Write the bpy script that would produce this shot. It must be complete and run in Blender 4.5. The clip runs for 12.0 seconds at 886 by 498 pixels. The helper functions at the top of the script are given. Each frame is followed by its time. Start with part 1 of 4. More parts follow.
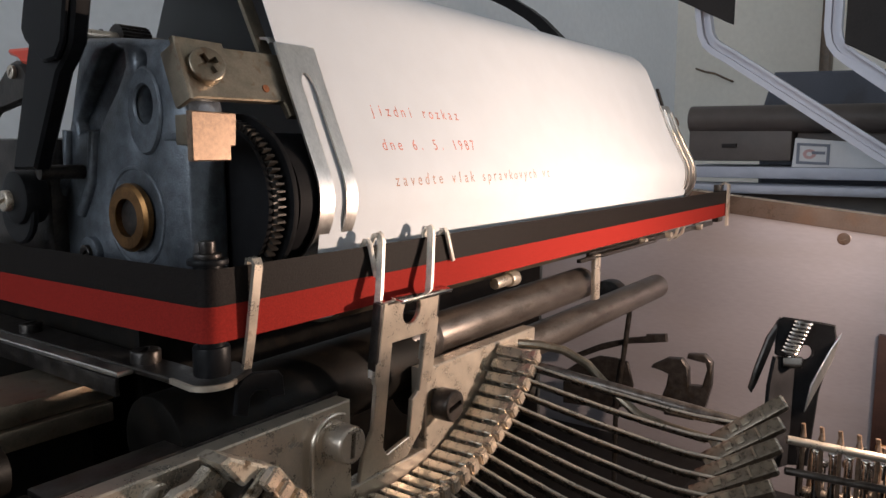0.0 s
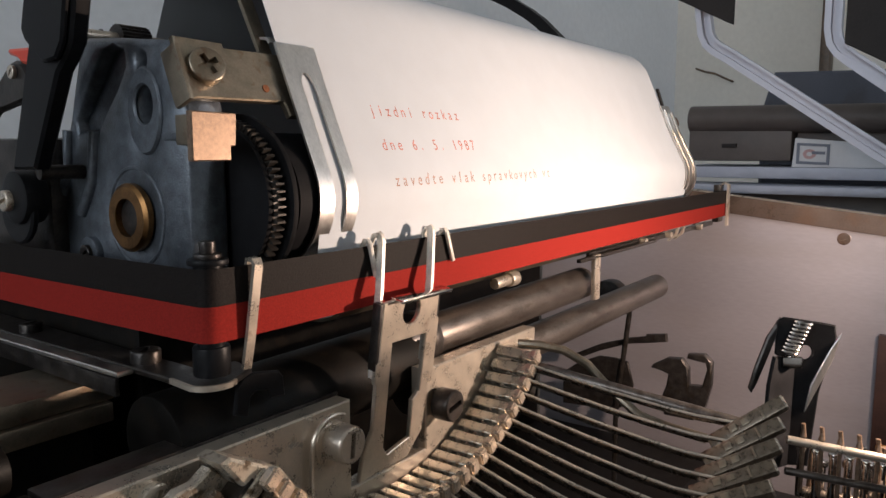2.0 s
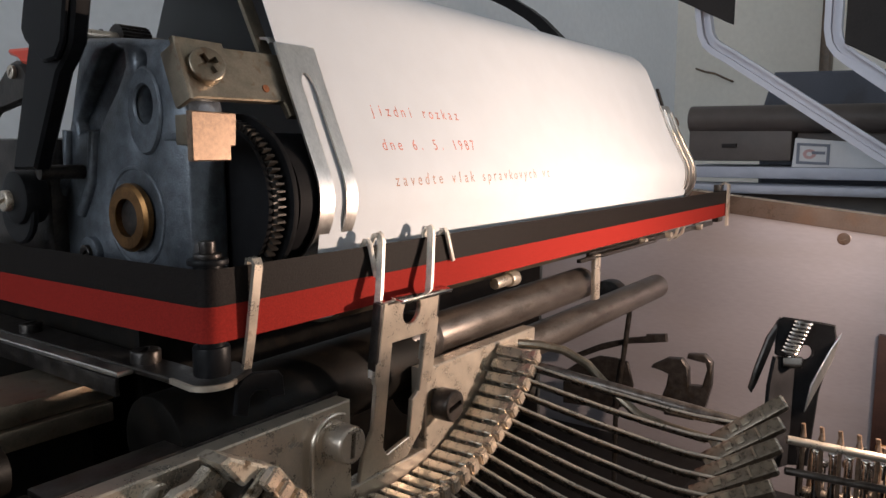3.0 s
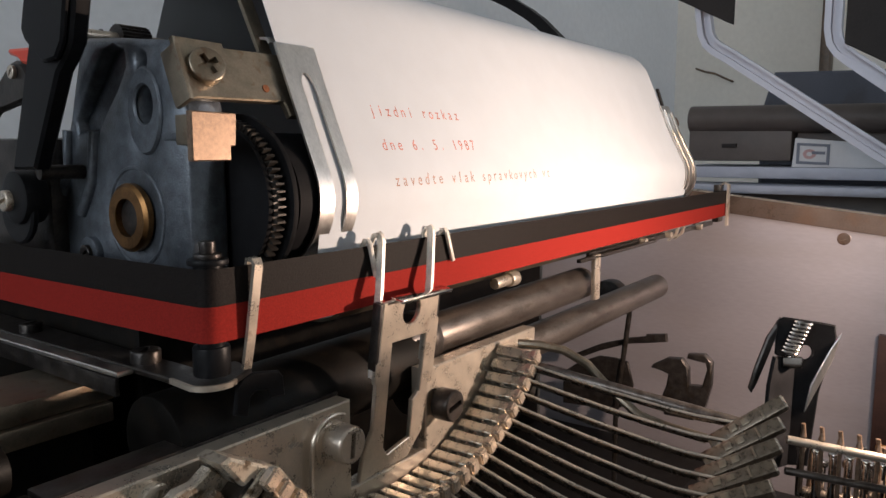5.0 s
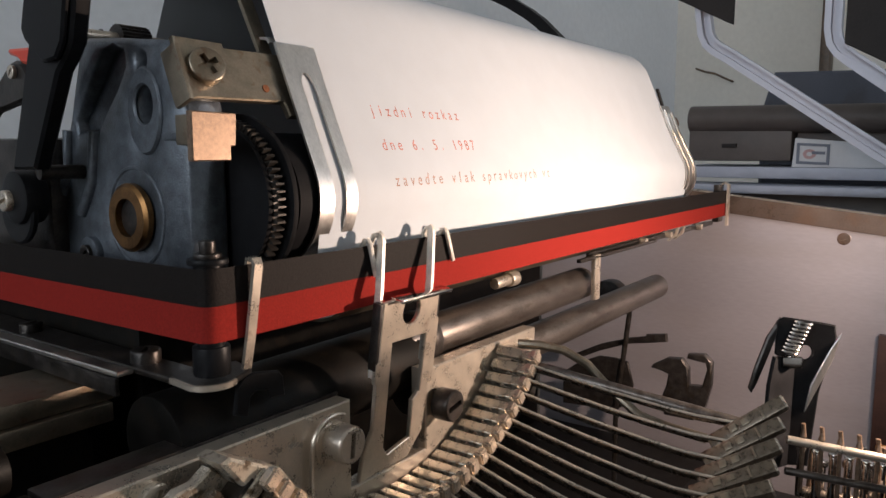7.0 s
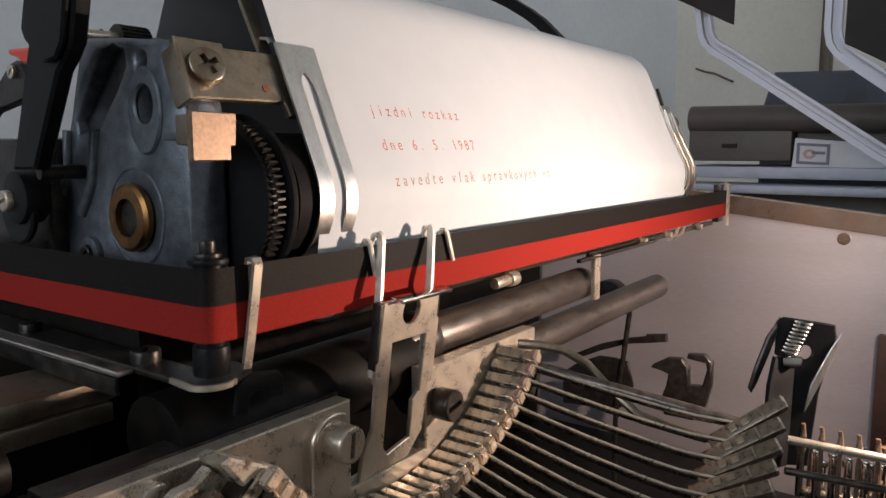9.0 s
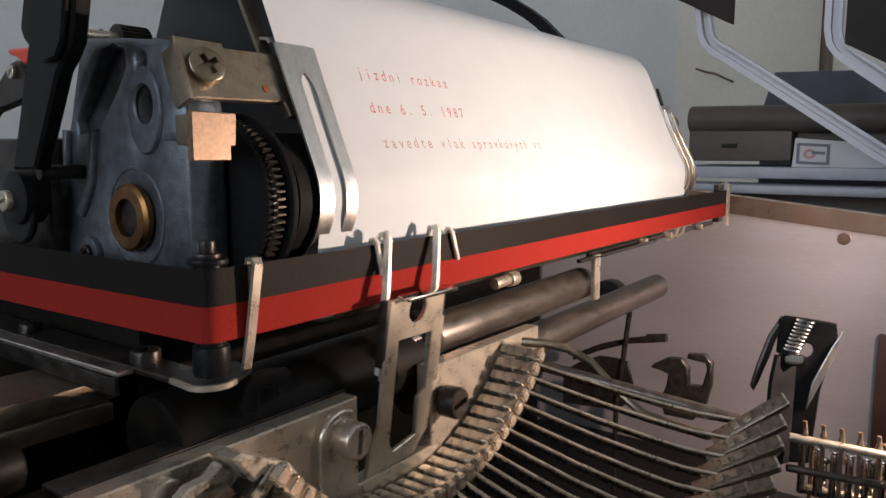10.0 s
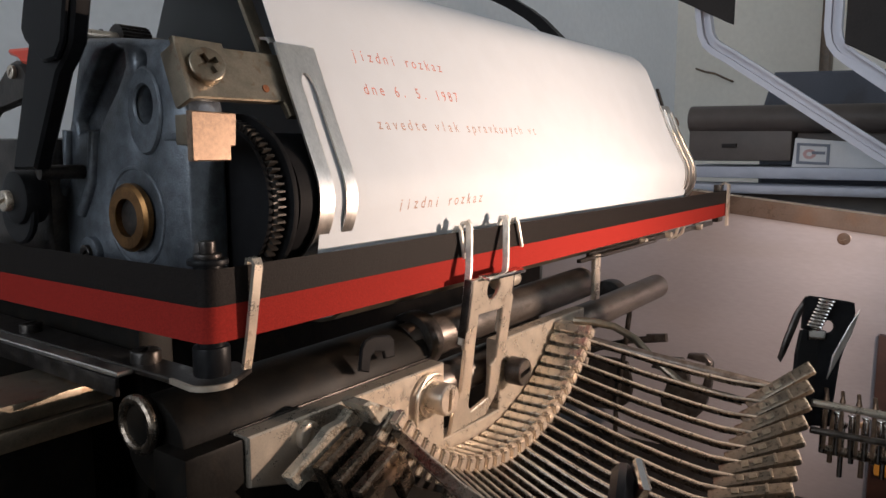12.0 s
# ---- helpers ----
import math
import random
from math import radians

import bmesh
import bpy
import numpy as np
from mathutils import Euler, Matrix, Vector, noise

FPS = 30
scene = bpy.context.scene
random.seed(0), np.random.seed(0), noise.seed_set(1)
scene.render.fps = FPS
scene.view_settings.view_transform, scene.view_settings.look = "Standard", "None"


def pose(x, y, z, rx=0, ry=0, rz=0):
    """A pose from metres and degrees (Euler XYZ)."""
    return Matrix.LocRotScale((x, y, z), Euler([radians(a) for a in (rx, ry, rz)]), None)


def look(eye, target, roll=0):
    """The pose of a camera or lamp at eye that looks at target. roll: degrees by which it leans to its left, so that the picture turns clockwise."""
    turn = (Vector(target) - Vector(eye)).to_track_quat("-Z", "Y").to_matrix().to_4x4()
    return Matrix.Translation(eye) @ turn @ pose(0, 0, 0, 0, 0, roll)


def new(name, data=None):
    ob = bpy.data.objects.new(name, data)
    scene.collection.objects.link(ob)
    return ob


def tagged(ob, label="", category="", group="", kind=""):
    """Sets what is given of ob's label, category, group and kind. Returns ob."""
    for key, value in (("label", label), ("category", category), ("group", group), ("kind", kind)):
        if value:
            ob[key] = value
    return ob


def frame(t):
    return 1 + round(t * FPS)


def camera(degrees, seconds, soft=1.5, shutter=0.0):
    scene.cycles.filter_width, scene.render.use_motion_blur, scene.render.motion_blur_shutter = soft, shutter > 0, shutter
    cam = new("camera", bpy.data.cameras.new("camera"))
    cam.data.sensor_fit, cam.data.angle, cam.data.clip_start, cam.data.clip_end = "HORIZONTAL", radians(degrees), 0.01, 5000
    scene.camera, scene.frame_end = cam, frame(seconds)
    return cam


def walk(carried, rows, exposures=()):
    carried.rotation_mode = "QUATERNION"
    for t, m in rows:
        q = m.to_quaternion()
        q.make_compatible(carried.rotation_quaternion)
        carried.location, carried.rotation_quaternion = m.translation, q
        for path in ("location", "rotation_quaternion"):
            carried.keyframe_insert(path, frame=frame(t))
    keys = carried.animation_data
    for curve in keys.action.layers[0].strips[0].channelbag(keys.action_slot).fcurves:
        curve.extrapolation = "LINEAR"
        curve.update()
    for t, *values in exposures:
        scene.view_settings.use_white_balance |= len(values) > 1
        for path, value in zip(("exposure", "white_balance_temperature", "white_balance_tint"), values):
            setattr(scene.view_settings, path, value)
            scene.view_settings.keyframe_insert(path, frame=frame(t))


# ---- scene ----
# ---------------------------------------------------------------- camera
cam = camera(62.0, 12.0, soft=1.5, shutter=0.9)
EYE = Vector((-0.0711, -0.0959, 0.0307))
AIM = EYE + Vector((0.8016, 0.5830, -0.1330))
walk(cam, [(0.0, look(EYE, AIM)), (12.0, look(EYE, AIM))],
     exposures=[(0.0, 0.0), (12.0, 0.0)])

# ---------------------------------------------------------------- world and lights
world = bpy.data.worlds.new("sky")
world.use_nodes = True
scene.world = world
wn = world.node_tree
sky = wn.nodes.new("ShaderNodeTexSky")
sky.sky_type = "NISHITA"
sky.sun_disc = False
sky.sun_elevation, sky.sun_rotation = radians(30), radians(-100)
wn.links.new(sky.outputs[0], wn.nodes["Background"].inputs[0])
wn.nodes["Background"].inputs[1].default_value = 0.08


def area_lamp(name, eye, target, sx, sy, watts, colour):
    d = bpy.data.lights.new(name, "AREA")
    d.shape, d.size, d.size_y, d.energy, d.color = "RECTANGLE", sx, sy, watts, colour
    ob = new(name, d)
    ob.matrix_world = look(eye, target)
    return ob


# daylight in the west window, and the bulb of the small work lamp before the machine
area_lamp("window_light_west", (-1.46, -0.02, 0.55), (0.0, 0.05, 0.3), 1.0, 1.0, 9.4, (0.78, 0.88, 1.0))
# fill lamp added to brighten the far wall, at an invented south window
area_lamp("added_fill_light_south", (1.15, -1.46, 0.75), (1.62, 0.5, 0.25), 0.8, 0.8, 4.8, (0.86, 0.92, 1.0))
bulb = bpy.data.lights.new("work_lamp_light", "SPOT")
bulb.energy, bulb.color, bulb.shadow_soft_size = 1.72, (1.0, 0.75, 0.60), 0.0014
bulb.spot_size, bulb.spot_blend = radians(170), 0.35
LAMP = Vector((0.140, -0.125, 0.008))
new("work_lamp_light", bulb).matrix_world = look(LAMP, (0.135, 0.0, 0.012))

# ---------------------------------------------------------------- materials
MM = 0.001


def material(name, colour, rough=0.5, metal=0.0, var=0.12, scale=350, fine=2500, bump=0.15,
             dirt=None, dirt_amount=0.0, rough_var=0.15, stretch=(1, 1, 1), coat=0.0, spec=0.5, dirt_at=0.54):
    m = bpy.data.materials.new(name)
    m.use_nodes = True
    nt = m.node_tree
    b = nt.nodes["Principled BSDF"]
    b.inputs["Metallic"].default_value = metal
    b.inputs["Coat Weight"].default_value = coat
    b.inputs["Specular IOR Level"].default_value = spec
    tc = nt.nodes.new("ShaderNodeTexCoord")
    mp = nt.nodes.new("ShaderNodeMapping")
    mp.inputs["Scale"].default_value = stretch
    nt.links.new(tc.outputs["Object"], mp.inputs[0])

    def tex(s, detail):
        n = nt.nodes.new("ShaderNodeTexNoise")
        n.inputs["Scale"].default_value, n.inputs["Detail"].default_value = s, detail
        nt.links.new(mp.outputs[0], n.inputs["Vector"])
        return n

    def math_node(op, a, c):
        n = nt.nodes.new("ShaderNodeMath")
        n.operation = op
        for k, v in enumerate((a, c)):
            if isinstance(v, (int, float)):
                n.inputs[k].default_value = v
            else:
                nt.links.new(v, n.inputs[k])
        return n.outputs[0]

    big, small = tex(scale, 4), tex(fine, 3)
    mixed = math_node("ADD", math_node("MULTIPLY", big.outputs[0], 0.65), math_node("MULTIPLY", small.outputs[0], 0.35))
    ramp = nt.nodes.new("ShaderNodeValToRGB")
    lo = [max(0.0, c * (1 - 1.6 * var)) for c in colour]
    hi = [min(1.0, c * (1 + 1.6 * var)) for c in colour]
    ramp.color_ramp.elements[0].position, ramp.color_ramp.elements[1].position = 0.32, 0.68
    ramp.color_ramp.elements[0].color, ramp.color_ramp.elements[1].color = (*lo, 1), (*hi, 1)
    nt.links.new(mixed, ramp.inputs[0])
    out = ramp.outputs[0]
    if dirt:
        spots = tex(scale * 1.1, 6)
        edge = nt.nodes.new("ShaderNodeValToRGB")
        edge.color_ramp.elements[0].position, edge.color_ramp.elements[1].position = dirt_at, dirt_at + 0.1
        edge.color_ramp.elements[0].color, edge.color_ramp.elements[1].color = (0, 0, 0, 1), (dirt_amount,) * 3 + (1,)
        nt.links.new(spots.outputs[0], edge.inputs[0])
        mx = nt.nodes.new("ShaderNodeMix")
        mx.data_type = "RGBA"
        nt.links.new(edge.outputs[0], mx.inputs[0])
        nt.links.new(out, mx.inputs[6])
        mx.inputs[7].default_value = (*dirt, 1)
        out = mx.outputs[2]
    nt.links.new(out, b.inputs["Base Color"])
    nt.links.new(math_node("ADD", math_node("MULTIPLY", mixed, 2 * rough_var), rough - rough_var), b.inputs["Roughness"])
    if bump:
        bp = nt.nodes.new("ShaderNodeBump")
        bp.inputs["Strength"].default_value, bp.inputs["Distance"].default_value = bump, 0.0002
        nt.links.new(mixed, bp.inputs["Height"])
        nt.links.new(bp.outputs[0], b.inputs["Normal"])
    return m


RUST = (0.16, 0.07, 0.025)
OIL = (0.03, 0.022, 0.015)
M_paper = material("paper", (0.545, 0.585, 0.63), 0.75, 0, 0.02, 120, 3500, 0.12)
M_black_cloth = material("ribbon_black_cloth", (0.012, 0.0095, 0.0085), 0.6, 0, 0.35, 2600, 9000, 0.5, spec=0.10)
M_red_cloth = material("ribbon_red_cloth", (0.245, 0.021, 0.016), 0.85, 0, 0.12, 2600, 9000, 0.5, spec=0.06)
M_ink_red = material("red_ink", (0.50, 0.20, 0.165), 0.8, 0, 0.35, 900, 3500, 0)
M_ink_dark = material("brown_ink", (0.40, 0.265, 0.22), 0.8, 0, 0.4, 900, 3500, 0)
M_zinc = material("grey_zinc_casting", (0.115, 0.130, 0.150), 0.34, 0.55, 0.22, 420, 2600, 0.9, (0.07, 0.072, 0.08), 0.35)
M_steel = material("worn_bright_steel", (0.60, 0.52, 0.43), 0.30, 0.72, 0.10, 250, 3200, 0.2, (0.20, 0.11, 0.05), 0.5, rough_var=0.16, dirt_at=0.65)
M_guide = material("polished_guide_steel", (0.64, 0.61, 0.58), 0.34, 1.0, 0.12, 250, 3000, 0.25, stretch=(1, 1, 0.15))
M_brown_steel = material("browned_steel_bracket", (0.24, 0.20, 0.15), 0.36, 0.85, 0.15, 380, 2800, 0.25, RUST, 0.5, rough_var=0.2, dirt_at=0.6)
M_dark_steel = material("oiled_dark_steel", (0.042, 0.036, 0.033), 0.36, 0.6, 0.45, 300, 2000, 0.5, OIL, 0.7, rough_var=0.2)
M_blued = material("blued_steel_tube", (0.13, 0.112, 0.10), 0.36, 0.75, 0.2, 300, 2400, 0.3, (0.05, 0.03, 0.02), 0.5, stretch=(0.35, 1, 1), rough_var=0.18)
M_typebar = material("typebar_steel", (0.22, 0.18, 0.145), 0.27, 0.95, 0.2, 500, 3000, 0.2, OIL, 0.6, rough_var=0.15, dirt_at=0.56)
M_segment = material("segment_steel", (0.56, 0.50, 0.41), 0.29, 0.65, 0.12, 420, 3000, 0.25, (0.12, 0.065, 0.025), 0.85, rough_var=0.2, dirt_at=0.56)
M_slug = material("type_slug_steel", (0.17, 0.135, 0.10), 0.30, 0.75, 0.2, 700, 3200, 0.2, OIL, 0.6, rough_var=0.12, dirt_at=0.57)
M_chrome = material("chromed_steel", (0.66, 0.64, 0.62), 0.14, 1.0, 0.06, 300, 2000, 0.05)
M_brass = material("brass_ring", (0.24, 0.125, 0.05), 0.34, 1.0, 0.2, 300, 2500, 0.2, (0.12, 0.06, 0.02), 0.5)
M_copper = material("copper_toned_plate", (0.21, 0.14, 0.095), 0.42, 0.65, 0.22, 1500, 4000, 0.1)
M_black_paint = material("black_enamel", (0.009, 0.009, 0.010), 0.38, 0, 0.25, 250, 1800, 0.15, spec=0.12)
M_oily_black = material("oily_black_steel", (0.007, 0.006, 0.005), 0.5, 0.1, 0.4, 180, 1500, 0.4, (0.022, 0.014, 0.008), 0.3, spec=0.12)
M_rubber = material("black_rubber", (0.010, 0.010, 0.011), 0.6, 0, 0.2, 300, 2500, 0.25, spec=0.06)
M_red_plastic = material("red_plastic", (0.62, 0.05, 0.02), 0.35, 0, 0.05, 300, 2000, 0.05)
M_alu_sheet = material("brushed_aluminium_sheet", (0.41, 0.375, 0.395), 0.34, 0.3, 0.06, 30, 900, 0.06, (0.36, 0.31, 0.29), 0.3, stretch=(1, 0.25, 1))
M_rim = material("brown_grey_rim_paint", (0.13, 0.092, 0.072), 0.30, 0.2, 0.2, 60, 1500, 0.1, RUST, 0.3)
M_frame_alu = material("anodised_frame", (0.40, 0.42, 0.49), 0.5, 0.3, 0.06, 60, 1200, 0.05)
M_box_grey = material("grey_hammered_box", (0.088, 0.073, 0.068), 0.5, 0, 0.12, 60, 900, 0.15)
M_box_blue = material("blue_grey_cabinet", (0.085, 0.093, 0.12), 0.55, 0, 0.15, 18, 700, 0.1, (0.06, 0.055, 0.06), 0.5, spec=0.3)
M_dark_glass = material("dark_smoked_panel", (0.022, 0.020, 0.020), 0.55, 0, 0.2, 30, 600, 0.0, spec=0.15)
M_white_plate = material("white_plate", (0.62, 0.63, 0.66), 0.45, 0, 0.05, 60, 900, 0.05)
M_print_grey = material("grey_print", (0.17, 0.19, 0.24), 0.6, 0, 0.1, 200, 1500, 0)
M_print_red = material("faded_red_print", (0.52, 0.33, 0.33), 0.6, 0, 0.1, 200, 1500, 0)
M_plaster = material("painted_plaster", (0.82, 0.79, 0.73), 0.8, 0, 0.05, 3, 90, 0.1, (0.64, 0.60, 0.54), 0.3)
M_plaster_cool = material("cool_white_plaster", (0.82, 0.84, 0.87), 0.8, 0, 0.05, 3, 90, 0.1, (0.76, 0.78, 0.81), 0.3)
M_rust = material("rust", (0.20, 0.07, 0.025), 0.8, 0, 0.3, 900, 3000, 0.3)
M_floor = material("brown_linoleum", (0.16, 0.11, 0.08), 0.5, 0, 0.15, 6, 150, 0.1)
M_desk = material("dark_wood_desk", (0.12, 0.075, 0.045), 0.45, 0, 0.3, 8, 160, 0.2, stretch=(0.15, 1, 1))
M_nickel = material("worn_nickel", (0.74, 0.69, 0.62), 0.5, 0.55, 0.2, 300, 2500, 0.15)
M_amber = material("dark_amber_brown", (0.045, 0.018, 0.012), 0.5, 0, 0.4, 90, 1500, 0.03)
# the lamp's amber glow, put into a yellow base colour
M_amber_glow = material("yellow_amber_glow", (0.55, 0.24, 0.04), 0.35, 0, 0.2, 90, 1500, 0.03)
M_gear = material("toothed_wheel_steel", (0.035, 0.030, 0.026), 0.5, 0.6, 0.2, 300, 2500, 0.2)
M_window_paint = material("white_window_paint", (0.78, 0.78, 0.76), 0.4, 0, 0.04, 20, 300, 0.05)

# ---------------------------------------------------------------- mesh helpers (all lengths in millimetres)


SITE = [Matrix()]      # where the assembly in work is set, in millimetres


def mesh_of(name, bm, mat):
    bmesh.ops.recalc_face_normals(bm, faces=bm.faces)
    bm.transform(Matrix.Scale(MM, 4) @ SITE[-1])
    me = bpy.data.meshes.new(name)
    bm.to_mesh(me)
    bm.free()
    me.materials.append(mat)
    return me


def smooth(me, angle=35):
    me.polygons.foreach_set("use_smooth", [True] * len(me.polygons))
    me.set_sharp_from_angle(angle=radians(angle))
    return me


def part(name, bm, mat, parent=None, label="", angle=35):
    ob = new(name, smooth(mesh_of(name, bm, mat), angle))
    ob.parent = parent
    if label:
        ob["label"] = label
    return ob


def holder(name, label, category, group="", kind="", at=(0, 0, 0)):
    ob = new(name)
    ob.empty_display_size = 0.005
    ob.location = [c * MM for c in at]
    return tagged(ob, label, category, group, kind)


def box(bm, x0, x1, y0, y1, z0, z1, bevel=0.3, m=None):
    r = bmesh.ops.create_cube(bm, size=1)
    vs = r["verts"]
    t = Matrix.Translation(((x0 + x1) / 2, (y0 + y1) / 2, (z0 + z1) / 2)) @ Matrix.Diagonal((x1 - x0, y1 - y0, z1 - z0, 1))
    bmesh.ops.transform(bm, matrix=(m or Matrix()) @ t, verts=vs)
    if bevel:
        es = list({e for v in vs for e in v.link_edges})
        bmesh.ops.bevel(bm, geom=es, offset=bevel, segments=2, affect="EDGES", profile=0.6)
    return bm


def cyl(bm, p0, p1, r, seg=24, r2=None, bevel=0.0):
    p0, p1 = Vector(p0), Vector(p1)
    d = p1 - p0
    m = Matrix.Translation((p0 + p1) / 2) @ d.to_track_quat("Z", "Y").to_matrix().to_4x4()
    v = bmesh.ops.create_cone(bm, cap_ends=True, segments=seg, radius1=r, radius2=r if r2 is None else r2, depth=d.length, matrix=m)["verts"]
    if bevel:
        es = [e for e in {e for x in v for e in x.link_edges} if any(len(f.verts) > 4 for f in e.link_faces)]
        bmesh.ops.bevel(bm, geom=es, offset=bevel, segments=2, affect="EDGES", profile=0.6)
    return bm


def sweep(bm, pts, section, up=(0, 0, 1), closed=False):
    """A closed 2D section carried along a line of points."""
    pts = [Vector(p) for p in pts]
    rings = []
    n = len(pts)
    for i, p in enumerate(pts):
        a, b = pts[max(i - 1, 0)], pts[min(i + 1, n - 1)]
        if closed:
            a, b = pts[i - 1], pts[(i + 1) % n]
        d = (b - a).normalized()
        s = d.cross(Vector(up)).normalized()
        u = s.cross(d)
        rings.append([bm.verts.new(p + s * q[0] + u * q[1]) for q in section])
    k = len(section)
    for i in range(n if closed else n - 1):
        A, B = rings[i], rings[(i + 1) % n]
        for j in range(k):
            bm.faces.new((A[j], A[(j + 1) % k], B[(j + 1) % k], B[j]))
    if not closed:
        bm.faces.new(rings[0][::-1])
        bm.faces.new(rings[-1])
    return bm


def circle(r, seg=10, flat=1.0):
    return [(r * math.cos(2 * math.pi * i / seg), flat * r * math.sin(2 * math.pi * i / seg)) for i in range(seg)]


def rect(w, h):
    return [(-w / 2, -h / 2), (w / 2, -h / 2), (w / 2, h / 2), (-w / 2, h / 2)]


def ellipse(cx, cy, rx, ry=None, seg=20):
    ry = ry or rx
    return [(cx + rx * math.cos(2 * math.pi * i / seg), cy + ry * math.sin(2 * math.pi * i / seg)) for i in range(seg)]


def plate(bm, outer, holes, axis, a0, a1, bevel=0.25):
    """A flat plate with holes; 2D points are (x, z) for axis y, (y, z) for axis x, (x, y) for axis z."""
    def place(q, a):
        return {"y": (q[0], a, q[1]), "x": (a, q[0], q[1]), "z": (q[0], q[1], a)}[axis]
    edges = []
    for loop in [outer, *holes]:
        vs = [bm.verts.new(place(q, a0)) for q in loop]
        edges += [bm.edges.new((vs[i - 1], vs[i])) for i in range(len(vs))]
    faces = [g for g in bmesh.ops.triangle_fill(bm, edges=edges, use_beauty=True)["geom"] if isinstance(g, bmesh.types.BMFace)]
    ext = bmesh.ops.extrude_face_region(bm, geom=faces)
    d = Vector(place((0, 0), a1)) - Vector(place((0, 0), a0))
    top = [g for g in ext["geom"] if isinstance(g, bmesh.types.BMVert)]
    bmesh.ops.translate(bm, vec=d, verts=top)
    if bevel:
        bmesh.ops.recalc_face_normals(bm, faces=bm.faces)
        rim = [e for e in bm.edges if len(e.link_faces) == 2 and e.calc_face_angle(0) > 1.2 and
               abs((e.verts[0].co - e.verts[1].co).normalized().dot(d.normalized())) < 0.1]
        bmesh.ops.bevel(bm, geom=rim, offset=bevel, segments=1, affect="EDGES")
    return bm


def screw(name, parent, at, axis, r, h, mat, slot=0.0, cross=False):
    """A screw head on the axis given, with a slot or a cross recess."""
    axis = Vector(axis).normalized()
    bm = bmesh.new()
    seg = 28
    prof = [(r, 0), (r, h * 0.86), (r * 0.96, h * 0.95), (r * 0.88, h)]
    rings = [[bm.verts.new((q[0] * math.cos(2 * math.pi * i / seg), q[0] * math.sin(2 * math.pi * i / seg), q[1])) for i in range(seg)] for q in prof]
    for a, b in zip(rings, rings[1:]):
        for i in range(seg):
            bm.faces.new((a[i], a[(i + 1) % seg], b[(i + 1) % seg], b[i]))
    w = r * 0.17
    if cross:
        rec = []
        for k in range(4):
            c, s = math.cos(k * math.pi / 2 + slot), math.sin(k * math.pi / 2 + slot)
            for u, v in ((w, -w), (r * 0.6, -w), (r * 0.6, w)):
                rec.append((c * u - s * v, s * u + c * v))
    else:
        c, s = math.cos(slot), math.sin(slot)
        rec = [(c * u - s * v, s * u + c * v) for u, v in ((-r * 0.66, -w), (r * 0.66, -w), (r * 0.66, w), (-r * 0.66, w))]
    up = [bm.verts.new((*q, h)) for q in rec]
    low = [bm.verts.new((*q, h * 0.35)) for q in rec]
    es = [bm.edges.new((up[i - 1], up[i])) for i in range(len(up))]
    es += [bm.edges.get((rings[-1][i - 1], rings[-1][i])) for i in range(seg)]
    bmesh.ops.triangle_fill(bm, edges=es)
    for i in range(len(up)):
        bm.faces.new((up[i - 1], up[i], low[i], low[i - 1]))
    bm.faces.new(low)
    bm.transform(Matrix.Translation(at) @ axis.to_track_quat("Z", "Y").to_matrix().to_4x4())
    return part(name, bm, mat, parent)


